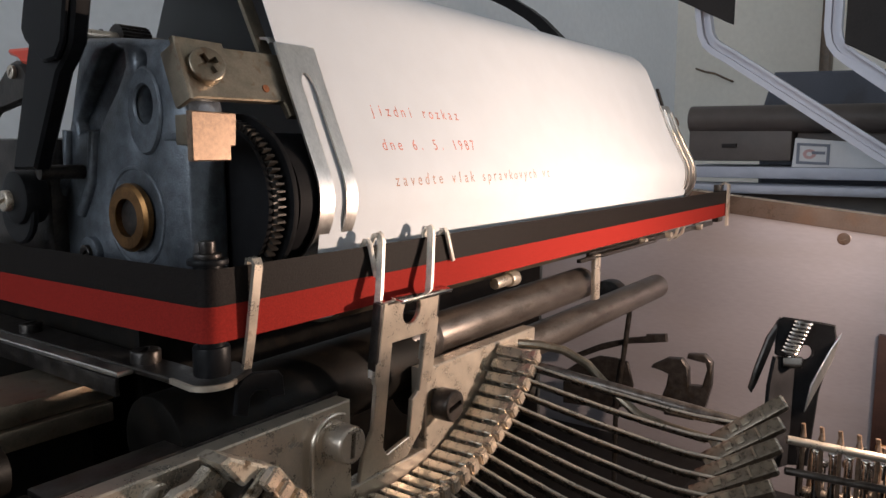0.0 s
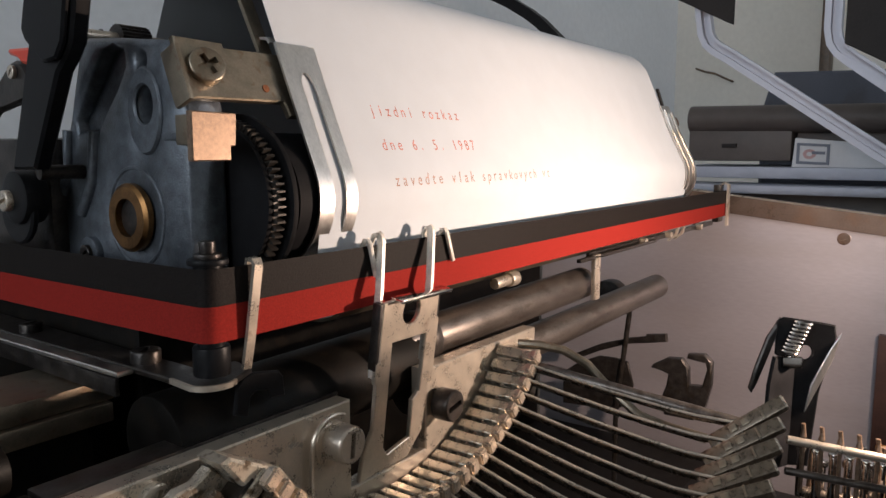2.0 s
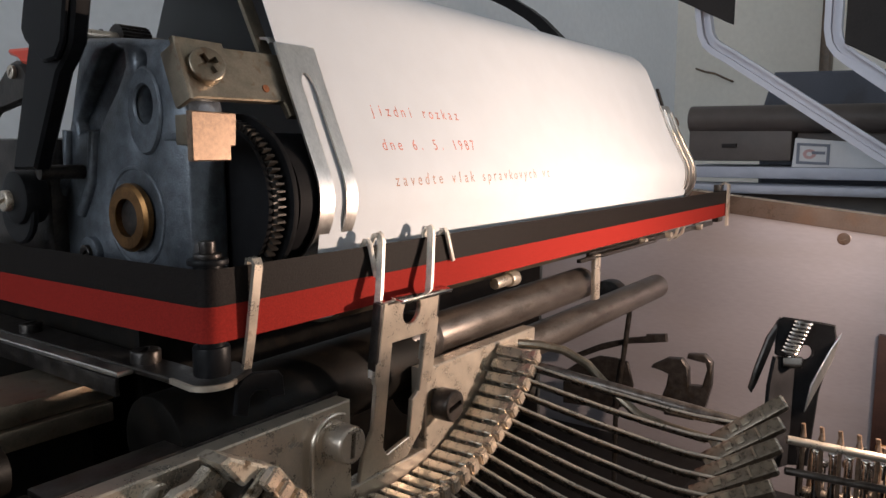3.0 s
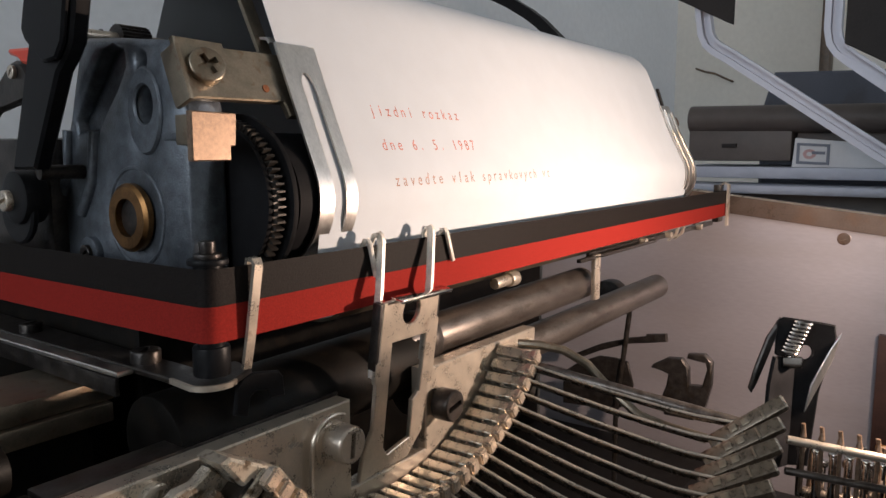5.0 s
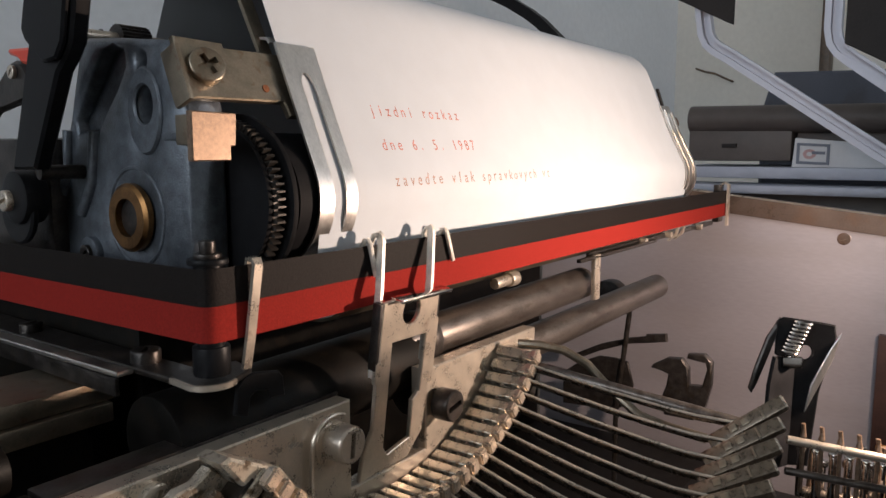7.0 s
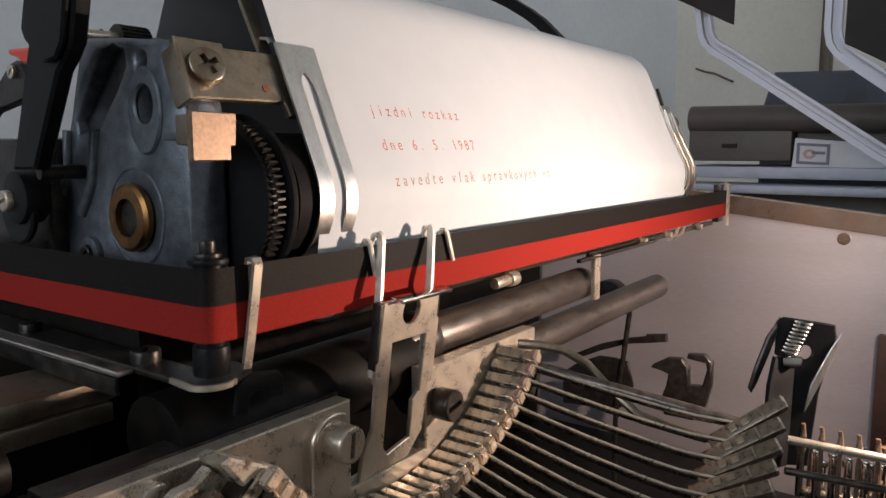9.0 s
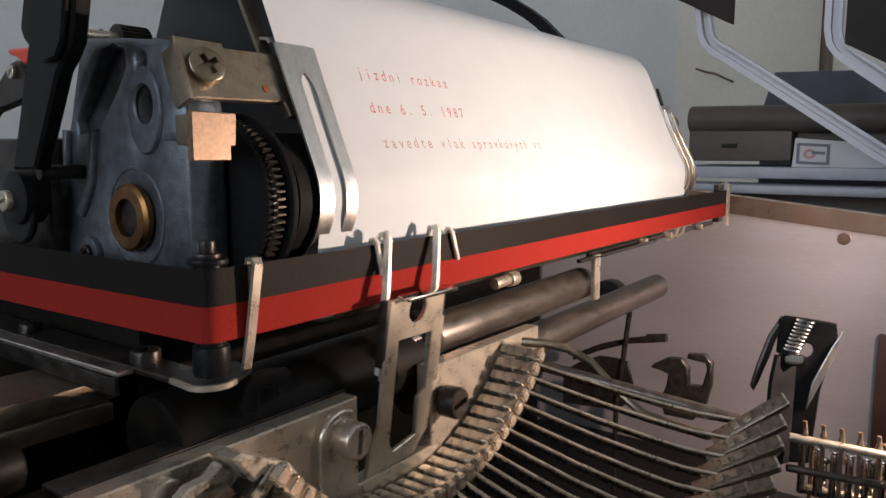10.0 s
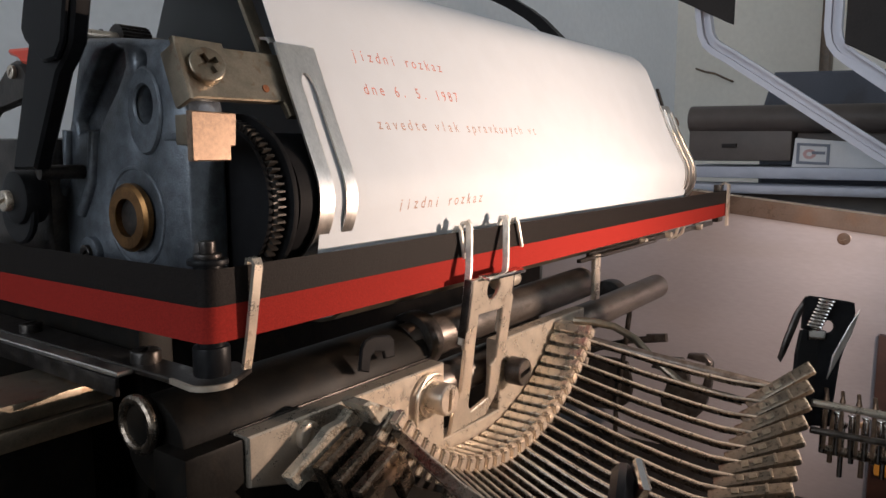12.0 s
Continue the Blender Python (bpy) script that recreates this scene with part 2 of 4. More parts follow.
# ---------------------------------------------------------------- room
def room():
    x0, x1, y0, y1, z0, z1, t = -1500, 1700, -1500, 510, -900, 1700, 120

    def slab(name, *b):
        return tagged(part(name, box(bmesh.new(), *b, bevel=0), M_plaster), "plain painted plaster wall of the room", "wall", kind="structure")
    n = slab("wall_north", x0 - t, x1 + t, y1, y1 + t, z0, z1)
    n.data.materials[0] = M_plaster_cool
    # opening and window invented here to give the fill lamp a place
    s = plate(bmesh.new(), [(x0 - t, z0), (x1 + t, z0), (x1 + t, z1), (x0 - t, z1)], [[(740, 340), (1560, 340), (1560, 1160), (740, 1160)]], "y", y0 - t, y0, 0)
    tagged(part("wall_south", s, M_plaster), "painted plaster wall with a window opening", "wall", kind="structure")
    win = holder("added_window_2", "white painted window in the plaster wall", "window", kind="structure")
    fr = plate(bmesh.new(), [(740, 340), (1560, 340), (1560, 1160), (740, 1160)],
               [[(785, 385), (1130, 385), (1130, 1115), (785, 1115)], [(1170, 385), (1515, 385), (1515, 1115), (1170, 1115)]], "y", y0 - 90, y0 - 40, 4)
    part("window_frame", fr, M_window_paint, win)
    slab("wall_east", x1, x1 + t, y0, y1, z0, z1)
    w = plate(bmesh.new(), [(y0, z0), (y1, z0), (y1, z1), (y0, z1)], [[(-530, 40), (490, 40), (490, 1060), (-530, 1060)]], "x", x0 - t, x0, 0)
    tagged(part("wall_west", w, M_plaster), "painted plaster wall with a window opening", "wall", kind="structure")
    c = tagged(part("ceiling", box(bmesh.new(), x0 - t, x1 + t, y0 - t, y1 + t, z1, z1 + t, 0), M_plaster), "plain white ceiling", "ceiling", kind="structure")
    tagged(part("floor", box(bmesh.new(), x0 - t, x1 + t, y0 - t, y1 + t, z0 - t, z0, 0), M_floor), "brown linoleum floor", "floor", kind="structure")
    win = holder("window_1", "white painted window in the plaster wall", "window", kind="structure")
    fr = plate(bmesh.new(), [(-530, 40), (490, 40), (490, 1060), (-530, 1060)],
               [[(-480, 90), (-40, 90), (-40, 1010), (-480, 1010)], [(0, 90), (440, 90), (440, 1010), (0, 1010)]], "x", x0 - 90, x0 - 40, 4)
    part("window_frame", fr, M_window_paint, win)
    desk = holder("desk", "dark brown wooden desk under the machine", "desk")
    part("tabletop", box(bmesh.new(), -500, 1400, -420, 500, -185, -155, 3), M_desk, desk)
    for x in (-460, 1360):
        for y in (-380, 460):
            part("leg", box(bmesh.new(), x - 25, x + 25, y - 25, y + 25, -900, -185, 3), M_desk, desk)


room()


# ---------------------------------------------------------------- the paper's way round the platen
PLATEN_Y, PLATEN_Z, PLATEN_R = 15.2, 21.5, 12.5


def paper_profile(off=0.0):
    """Points (y, z) of the sheet from under the platen, up the front and over the top."""
    pts = []
    R = PLATEN_R + off
    for i in range(25):
        a = radians(250 - (250 - 157) * i / 24)
        pts.append((PLATEN_Y + R * math.cos(a), PLATEN_Z + R * math.sin(a)))
    y, z = pts[-1]
    d = radians(67)
    for i in range(1, 13):
        pts.append((y + 3.1 * i * math.cos(d), z + 3.1 * i * math.sin(d)))
    y, z = pts[-1]
    r = 17.0
    cy, cz = y + r * math.sin(d), z - r * math.cos(d)
    for i in range(1, 22):
        a = d + math.pi / 2 - radians(130) * i / 21
        pts.append((cy + r * math.cos(a), cz + r * math.sin(a)))
    y, z = pts[-1]
    for i in range(1, 4):
        pts.append((y + 12 * i * 0.45, z - 12 * i * 0.9))
    return pts


def along(pts, s):
    """Place and slope on a line of (y, z) points at the length s."""
    for a, b in zip(pts, pts[1:]):
        n = math.dist(a, b)
        if s <= n:
            k = s / n
            return a[0] + (b[0] - a[0]) * k, a[1] + (b[1] - a[1]) * k, math.degrees(math.atan2(b[1] - a[1], b[0] - a[0]))
        s -= n
    return (*pts[-1], 0.0)


def length_at(pts, z):
    """Length along the sheet's front at the height z."""
    s = 0
    for a, b in zip(pts, pts[1:]):
        if a[1] <= z <= b[1]:
            return s + math.dist(a, b) * (z - a[1]) / (b[1] - a[1])
        s += math.dist(a, b)
    return s


def strip(bm, pts, x0, x1, thick, nx=1):
    """A bent sheet: the profile carried along x, with thickness outward to the front."""
    rows = []
    for k, (y, z) in enumerate(pts):
        a, b = pts[max(k - 1, 0)], pts[min(k + 1, len(pts) - 1)]
        dy, dz = b[0] - a[0], b[1] - a[1]
        n = math.hypot(dy, dz)
        ny, nz = -dz / n * thick, dy / n * thick
        rows.append([[bm.verts.new((x0 + (x1 - x0) * i / nx, y + q * ny, z + q * nz)) for i in range(nx + 1)] for q in (0, 1)])
    for A, B in zip(rows, rows[1:]):
        for i in range(nx):
            bm.faces.new((A[0][i], A[0][i + 1], B[0][i + 1], B[0][i]))
            bm.faces.new((A[1][i], B[1][i], B[1][i + 1], A[1][i + 1]))
        bm.faces.new((A[0][0], B[0][0], B[1][0], A[1][0]))
        bm.faces.new((A[0][nx], A[1][nx], B[1][nx], B[0][nx]))
    for A in (rows[0], rows[-1]):
        for i in range(nx):
            bm.faces.new((A[0][i], A[1][i], A[1][i + 1], A[0][i + 1]))
    return bm


PAPER_X0, PAPER_X1 = 26.0, 237.0
PROFILE = paper_profile(0.35)
# the sheet rises out of the trough before it meets the platen
PAPER_FOOT = [(8.6, 0.2), (6.2, 2.6), (5.0, 5.5), (4.3, 9.0), (3.6, 13.5)]


def draw_in(bm):
    """The sheet lies a little askew: its far edge runs inward towards the top."""
    for v in bm.verts:
        v.co.x -= 7.0 * max(0.0, v.co.x - 60) / 180 * min(max((v.co.z - 12) / 24, 0), 1.1)
    return bm


paper = part("paper_sheet", draw_in(strip(bmesh.new(), PAPER_FOOT + paper_profile(0.25)[14:], PAPER_X0, PAPER_X1, 0.1, 40)), M_paper)
tagged(paper, "white paper sheet curling up over the black platen", "paper")


# ---------------------------------------------------------------- typed text
def glyphs(words, pitch, height, thick=0.02):
    """Monospaced letters in the plane x, y of their own, one mesh."""
    bm = bmesh.new()
    for k, ch in enumerate(words):
        if ch == " ":
            continue
        cu = bpy.data.curves.new("letter", "FONT")
        cu.body, cu.align_x, cu.size, cu.resolution_u = ch, "CENTER", 1.0, 3
        cu.offset = 0.004
        tmp = bpy.data.objects.new("letter", cu)
        me = bpy.data.meshes.new_from_object(tmp)
        me.transform(Matrix.Translation((pitch * k, random.uniform(-0.06, 0.06), thick)) @ Matrix.Diagonal((height * 1.85, height * 2.1, 1, 1)))
        bm.from_mesh(me)
        bpy.data.meshes.remove(me)
        bpy.data.objects.remove(tmp)
        bpy.data.curves.remove(cu)
    return bm


def text_pose(x, s):
    y, z, a = along(PROFILE, s)
    return pose(x * MM, y * MM, z * MM, a)


TEXTS = [("jizdni rozkaz", 47.3, 37.9, M_ink_red, "typed line of faded red text on white paper"),
         ("dne 6. 5. 1987", 47.6, 30.7, M_ink_red, "typed line with a date in faded red"),
         ("zavedte vlak spravkovych vt", 48.3, 23.2, M_ink_dark, "typed line of brownish red text on white paper")]
text_lines = []
for words, x, z, mat, label in TEXTS:
    ob = part("typed_line", glyphs(words, 2.55, 1.75), mat)
    tagged(ob, label, "text", "typed lines")
    text_lines.append((ob, x, length_at(PROFILE, z)))
PRINT_S = length_at(PROFILE, 14.3)
new_letters = []
for k, ch in enumerate("jizdni rozkaz"):
    if ch != " ":
        ob = part("typed_letter", glyphs(ch, 2.55, 1.75), M_ink_dark)
        tagged(ob, "freshly typed brownish letter on white paper", "letter", "freshly typed letters")
        new_letters.append((ob, 49.3 + 2.55 * k, k))


# ---------------------------------------------------------------- platen, gear and paper guides
def platen():
    t = holder("platen", "black rubber platen roller with a toothed wheel", "roller")
    c = (PLATEN_Y, PLATEN_Z)
    part("roller", cyl(bmesh.new(), (21, *c), (240, *c), PLATEN_R, 48), M_rubber, t)
    part("shaft", cyl(bmesh.new(), (8, *c), (268, *c), 3, 20), M_dark_steel, t)
    part("flange", cyl(bmesh.new(), (16.4, *c), (17.6, *c), 15.8, 64, bevel=0.3), M_rubber, t, "black flange beside the toothed wheel")
    bm = bmesh.new()
    n, r0, r1 = 70, 13.7, 14.9
    loop = []
    for i in range(n):
        for k, r in ((0.0, r0), (0.22, r1), (0.5, r1), (0.72, r0)):
            a = 2 * math.pi * (i + k) / n
            loop.append((c[0] + r * math.cos(a), c[1] + r * math.sin(a)))
    plate(bm, loop, [], "x", 13.6, 15.4, 0)
    part("gear", bm, M_gear, t, "dark steel wheel with fine teeth")
    part("hub_disc", cyl(bmesh.new(), (12.4, *c), (13.5, *c), 13.9, 64, bevel=0.4), M_rubber, t)
    part("collar", cyl(bmesh.new(), (17.7, *c), (21, *c), 11.0, 48), M_rubber, t)


platen()


def guide_profile(z0, z1, off):
    pts = paper_profile(off)
    s0, s1 = length_at(pts, z0), length_at(pts, z1)
    return [along(pts, s0 + (s1 - s0) * i / 40)[:2] for i in range(41)]


def slotted_strip(bm, pts, x0, x1, sx0, sx1, k0, k1, thick):
    """A bent strip with one long round-ended slot between rows k0 and k1."""
    def normal(k):
        a, b = pts[max(k - 1, 0)], pts[min(k + 1, len(pts) - 1)]
        n = math.dist(a, b)
        return -(b[1] - a[1]) / n, (b[0] - a[0]) / n
    grid = []
    m, hw = (sx0 + sx1) / 2, (sx1 - sx0) / 2
    for k, (y, z) in enumerate(pts):
        w = hw
        for e in (k0, k1):
            if abs(k - e) <= 1:
                w = hw * (0.35 if k == e else 0.8)
        ny, nz = normal(k)
        xs = (x0, m - w, m + w, x1)
        grid.append([[bm.verts.new((x, y + ny * thick * q, z + nz * thick * q)) for x in xs] for q in (0, 1)])
    for k in range(len(pts) - 1):
        A, B = grid[k], grid[k + 1]
        for i in range(3):
            if i == 1 and k0 <= k < k1:
                continue
            bm.faces.new((A[0][i], A[0][i + 1], B[0][i + 1], B[0][i]))
            bm.faces.new((A[1][i], B[1][i], B[1][i + 1], A[1][i + 1]))
        sides = [0, 3] + ([1, 2] if k0 <= k < k1 else [])
        for i in sides:
            bm.faces.new((A[0][i], B[0][i], B[1][i], A[1][i]))
    for k in (k0, k1):
        A = grid[k]
        bm.faces.new((A[0][1], A[0][2], A[1][2], A[1][1]))
    for A in (grid[0], grid[-1]):
        for i in range(3):
            bm.faces.new((A[0][i], A[0][i + 1], A[1][i + 1], A[1][i]))
    return bm


def paper_guides():
    t = holder("paper_guide", "bright bent steel paper guide with a long slot", "guide", "paper guides")
    pts = guide_profile(9.5, 50.5, 0.6)
    part("guide_strip", slotted_strip(bmesh.new(), pts, 24.9, 34.9, 28.6, 31.9, 3, 35, 0.5), M_guide, t)
    for x0, x1 in ((24.9, 28.6), (31.9, 34.9)):
        part("guide_leg", strip(bmesh.new(), [(4.6, 1.8), (3.2, 3.5), (2.6, 6.0), (2.5, 9.0), (2.6, 10.6)], x0, x1, 0.5), M_guide, t)
    part("guide_hook", strip(bmesh.new(), [(14.6 + 0.5 * math.sin(a), 50.5 + 0.4 * i) for i, a in enumerate((0, 0.6, 1.2))] + [(18, 51.6)], 24.9, 34.9, 0.5), M_guide, t)
    up = [(15.0 + 0.62 * i, 46 + 1.25 * i) for i in range(30)]
    part("support_strip", strip(bmesh.new(), up, 23.6, 26.6, 0.8), M_brown_steel, t, "narrow brownish steel strip behind the guide")
    t2 = holder("paper_guide", "narrow bent steel paper guide at the paper's edge", "guide", "paper guides")
    pts = guide_profile(10.2, 48.5, 0.7)
    part("guide_strip", draw_in(strip(bmesh.new(), pts, 235.0, 245, 0.5)), M_guide, t2)
    part("guide_edge", draw_in(strip(bmesh.new(), guide_profile(10.2, 46, 1.4), 243.4, 245.2, 0.6)), M_guide, t2)
    part("guide_bead", draw_in(strip(bmesh.new(), guide_profile(10.2, 47, 1.2), 237.4, 238.8, 0.5)), M_guide, t2)
    part("support_strip", strip(bmesh.new(), [(14.0 + 0.45 * i, 46 + 1.25 * i) for i in range(9)], 236.5, 238.5, 0.8), M_dark_steel, t2)
    bm = cyl(bmesh.new(), (238, 14, 42), (252, 14, 42), 2.0, 16, bevel=0.4)
    cyl(bm, (244, 14, 42), (248, 14, 42), 3.2, 16, bevel=0.4)
    part("pivot_pin", bm, M_copper, t2, "copper-toned pin")


paper_guides()


# ---------------------------------------------------------------- cast end plate of the carriage
def end_plate():
    t = holder("end_plate", "grey cast zinc end plate with holes and ribs", "end plate")
    outer = [(2.4, 6), (2.4, 36.5), (3.2, 39), (6.2, 46.4), (7.4, 47.6), (22, 49.2), (30.5, 49.8), (33, 47), (35, 42), (37.2, 36),
             (38.6, 33), (39.4, 27), (43, 24.5), (45, 18.7), (45, 6)]
    holes = [ellipse(13.3, 37.9, 2.3, 3.1), ellipse(14.2, 45.0, 1.25), ellipse(17.6, 19.6, 3.3)]
    # long slanting recess
    kid = [(24.8, 46.8), (21.7, 47.4), (19.2, 46.6), (18.8, 44.6), (21.5, 41.0), (25.4, 37.2), (28.1, 34.2), (34.4, 34.0), (34.8, 36.0), (31.2, 39.8), (27.6, 43.7)]
    part("casting", plate(bmesh.new(), outer, holes + [kid], "x", -2.0, 5.2, 0.8), M_zinc, t, angle=50)
    part("recess_floor", plate(bmesh.new(), [(17, 48.4), (29, 49), (34, 42), (36.4, 36), (36.4, 33), (26, 33), (17, 43)], [], "x", 0.2, 3.0, 0.2), M_zinc, t)
    for line in ([(37.6, 34.2), (38.0, 31), (38.2, 27.2), (40.2, 23.8), (44.2, 19.4)], [(29.0, 34.0), (29.6, 30), (30.4, 25.2), (32.2, 22.4), (34.6, 19.4)]):
        bm = bmesh.new()
        sweep(bm, [(-2.0, y, z) for y, z in line], circle(1.1, 12), up=(1, 0, 0))
        part("rib", bm, M_zinc, t)
    # cast ring and small cast marks
    bm = plate(bmesh.new(), ellipse(17.6, 19.6, 8.2, 8.6, 40), [ellipse(17.6, 19.6, 7.5, 7.9, 40)], "x", -2.25, -1.8, 0.15)
    part("cast_ring", bm, M_zinc, t)
    for k in range(6):
        a = radians(150 + 12 * k)
        part("cast_mark", cyl(bmesh.new(), (-2.3, 17.6 - 6.6 * math.cos(a), 19.6 - 6.6 * math.sin(a)), (-1.8, 17.6 - 6.6 * math.cos(a), 19.6 - 6.6 * math.sin(a)), 0.35, 8), M_zinc, t)
    part("web", box(bmesh.new(), -2.6, -1.6, 3.0, 8.4, 32.2, 33.4, 0.3), M_zinc, t)
    # raised boss round the large hole
    bm = plate(bmesh.new(), ellipse(13.3, 36.9, 4.6, 7.0, 32), [ellipse(13.3, 37.9, 2.5, 3.1, 24)], "x", -2.5, -1.6, 0.35)
    part("boss", bm, M_zinc, t)
    # brass bearing ring
    bm = bmesh.new()
    sec = [(-0.9, -1.1), (0.55, -1.1), (0.95, -0.6), (0.95, 1.0), (0.55, 1.4), (-0.4, 1.4), (-0.9, 0.8)]
    sweep(bm, [(-3.0, 17.6 + 4.3 * math.cos(a), 19.6 + 4.3 * math.sin(a)) for a in (2 * math.pi * i / 44 for i in range(44))], [(q[1], q[0]) for q in sec], up=(1, 0, 0), closed=True)
    part("bearing_ring", bm, M_brass, t, "tarnished brass ring")
    part("bearing_core", cyl(bmesh.new(), (-2.9, 17.6, 19.6), (4, 17.6, 19.6), 3.2, 28, bevel=0.3), M_dark_steel, t)
    # small lugs and screws low on the casting
    for y, z, r in ((31.5, 12.5, 3.0), (36.5, 9.0, 2.4)):
        part("lug", cyl(bmesh.new(), (-3.2, y, z), (-1.5, y, z), r, 24, bevel=0.4), M_zinc, t)
    screw("screw", t, (-3.2, 31.5, 12.5), (-1, 0, 0), 1.6, 0.8, M_dark_steel, 0.6)
    # slanted bracket with its cross-head screw
    br = holder("guide_bracket", "brownish steel bracket held by a cross-head screw", "bracket")
    lean = Matrix.Translation((0, 4.4, 42.3)) @ Matrix.Rotation(radians(-22), 4, "X")
    bm = bmesh.new()
    plate(bm, [(-2.1, -5.0), (-2.1, 5.6), (7, 5.4), (7, 4.6), (20.5, 4.6), (24.5, 3.6), (24.5, -7.0), (17, -7.0), (16.5, -4.4), (-0.5, -4.6)], [], "y", -1.6, -0.2, 0.25)
    bm.transform(lean)
    part("bracket_plate", bm, M_brown_steel, br)
    bm = cyl(bmesh.new(), (13.2, -1.75, -2.2), (13.2, -1.55, -2.2), 0.7, 12)
    bm.transform(lean)
    part("rust_spot", bm, M_rust, br, "small rust-brown spot")
    bm = box(bmesh.new(), -2.6, -1.7, -2.0, 2.0, -5.0, 4.2, 0.2)
    bm.transform(lean)
    part("flange", bm, M_brown_steel, br)
    ax = (lean.to_3x3() @ Vector((0, -1, 0)))
    screw("screw", br, lean @ Vector((2.0, -1.6, 0.4)), ax + Vector((-0.25, 0, 0)), 2.9, 1.7, M_brown_steel, 0.5, cross=True)


SITE.append(Matrix.Translation((-71.1, -95.9, 30.7)) @ Matrix.Scale(1.09, 4) @ Matrix.Translation((71.1, 95.9, -30.7)))
end_plate()
SITE.pop()


def stop_block():
    c = holder("stop_block", "small copper-toned metal block on the end plate", "block")
    bm = plate(bmesh.new(), [(-2.9, 29.0), (4.3, 29.0), (4.3, 31.2), (5.3, 31.4), (5.5, 36.5), (-2.9, 36.6)], [], "y", 0.2, 1.6, 0.2)
    part("face", bm, M_copper, c)
    part("arm", box(bmesh.new(), 3.0, 5.0, 1.6, 13, 31.5, 36.5, 0.3), M_brown_steel, c)


stop_block()


def release_lever():
    t = holder("release_lever", "black enamelled upright lever with a ball joint", "lever")
    bm = bmesh.new()
    plate(bm, [(30.7, 60), (34.2, 50.5), (33.3, 49.3), (33.9, 47.7), (42.5, 27.3), (34.5, 27.4), (24.9, 43.0), (22.5, 44.8), (20.1, 47.3), (16.4, 60)], [], "x", -10.0, -7.0, 0.5)
    part("arm", bm, M_black_paint, t)
    bm = plate(bmesh.new(), [(30.0, 60), (33.4, 50.4), (32.4, 48.4), (27, 44.6), (22.9, 44.9), (20.6, 47.4), (17.2, 60)], [], "x", -11.2, -10.0, 0.4)
    part("grip", bm, M_black_paint, t)
    bm = cyl(bmesh.new(), (-9.4, 44.4, 22.2), (-5, 44.4, 22.2), 4.9, 32, bevel=0.8)
    part("joint", bm, M_black_paint, t)
    screw("screw", t, (-9.4, 46.1, 21.6), (-1, 0, 0), 1.9, 1.2, M_steel, 0.3)
    part("joint_plate", plate(bmesh.new(), ellipse(46, 20.0, 6.0, 6.4, 28), [], "x", -8.4, -7.0, 0.4), M_black_paint, t)
    part("link_pin", cyl(bmesh.new(), (-8, 37.4, 26.8), (1.0, 37.4, 26.8), 1.3, 16, bevel=0.3), M_dark_steel, t)
    r = holder("lock_catch", "dark metal catch with a small red cap", "catch")
    part("catch_arm", plate(bmesh.new(), [(39.3, 43), (41.4, 45.6), (44.4, 46.5), (46.6, 46.1), (52.8, 42.2), (60, 38), (60, 34), (53.6, 37.6), (40.2, 39.7)], [], "x", -7.5, -5.5, 0.5), M_dark_steel, r)
    screw("screw", r, (-7.6, 44.6, 44.4), (-1, 0, 0), 1.2, 0.7, M_steel, 0.8)
    part("cap", plate(bmesh.new(), [(44.5, 48.3), (44.2, 47.4), (41.2, 46.6), (39.9, 45.6), (35.0, 44.6), (33.0, 47.9)], [], "x", -8.6, -5.8, 0.5), M_red_plastic, r, "glossy red plastic cap")
    k = holder("knurled_knob", "dark knurled knob behind the casting", "knob")
    bm = bmesh.new()
    loop = [(37.6 + (2.6 + 0.2 * (i % 2)) * math.cos(2 * math.pi * i / 44), 51.4 + (2.6 + 0.2 * (i % 2)) * math.sin(2 * math.pi * i / 44)) for i in range(44)]
    plate(bm, loop, [], "x", 8, 14, 0)
    part("knob", bm, M_dark_steel, k)
    bm = bmesh.new()
    sweep(bm, [(6 + 0.02 * i, 39 + 0.08 * i, 51.6 + 1.2 * math.sin(i * 0.7)) for i in range(100)], circle(0.5, 6))
    part("spring", bm, M_dark_steel, k, "dark coil spring")
    part("spindle", cyl(bmesh.new(), (2, 37.6, 51.4), (20, 37.6, 51.4), 1.2, 16), M_steel, k)
    f = holder("side_cover", "dark metal cover edge behind the lever", "cover")
    part("cover", box(bmesh.new(), -3, 2, 44, 92, 2, 33, 1.5), M_dark_steel, f)


SITE.append(Matrix.Translation((-71.1, -95.9, 30.7)) @ Matrix.Scale(1.06, 4) @ Matrix.Translation((71.1, 95.9, -30.7)))
release_lever()
SITE.pop()


# ---------------------------------------------------------------- ribbon carrier: it lifts the ribbon at each stroke
def ribbon_path(off):
    pts = [(286.5, off), (200, off), (100, off), (8, off), (1.5, 0.3 + off)]
    r = 2.6
    for i in range(1, 9):
        a = radians(-90 - 90 * i / 8)
        pts.append((0.9 + (r - off) * math.cos(a), 2.9 + (r - off) * math.sin(a)))
    return pts + [(-2.4 + off, 20), (-3.6 + off, 50), (-4.6 + off, 84)]


def ribbon_strip(z0, z1):
    """Thin cloth band, carried along its path on edge."""
    bm = bmesh.new()
    line = [(x, y, (z0 + z1) / 2) for x, y in ribbon_path(0)]
    sweep(bm, line, rect(0.12, z1 - z0))
    return bm


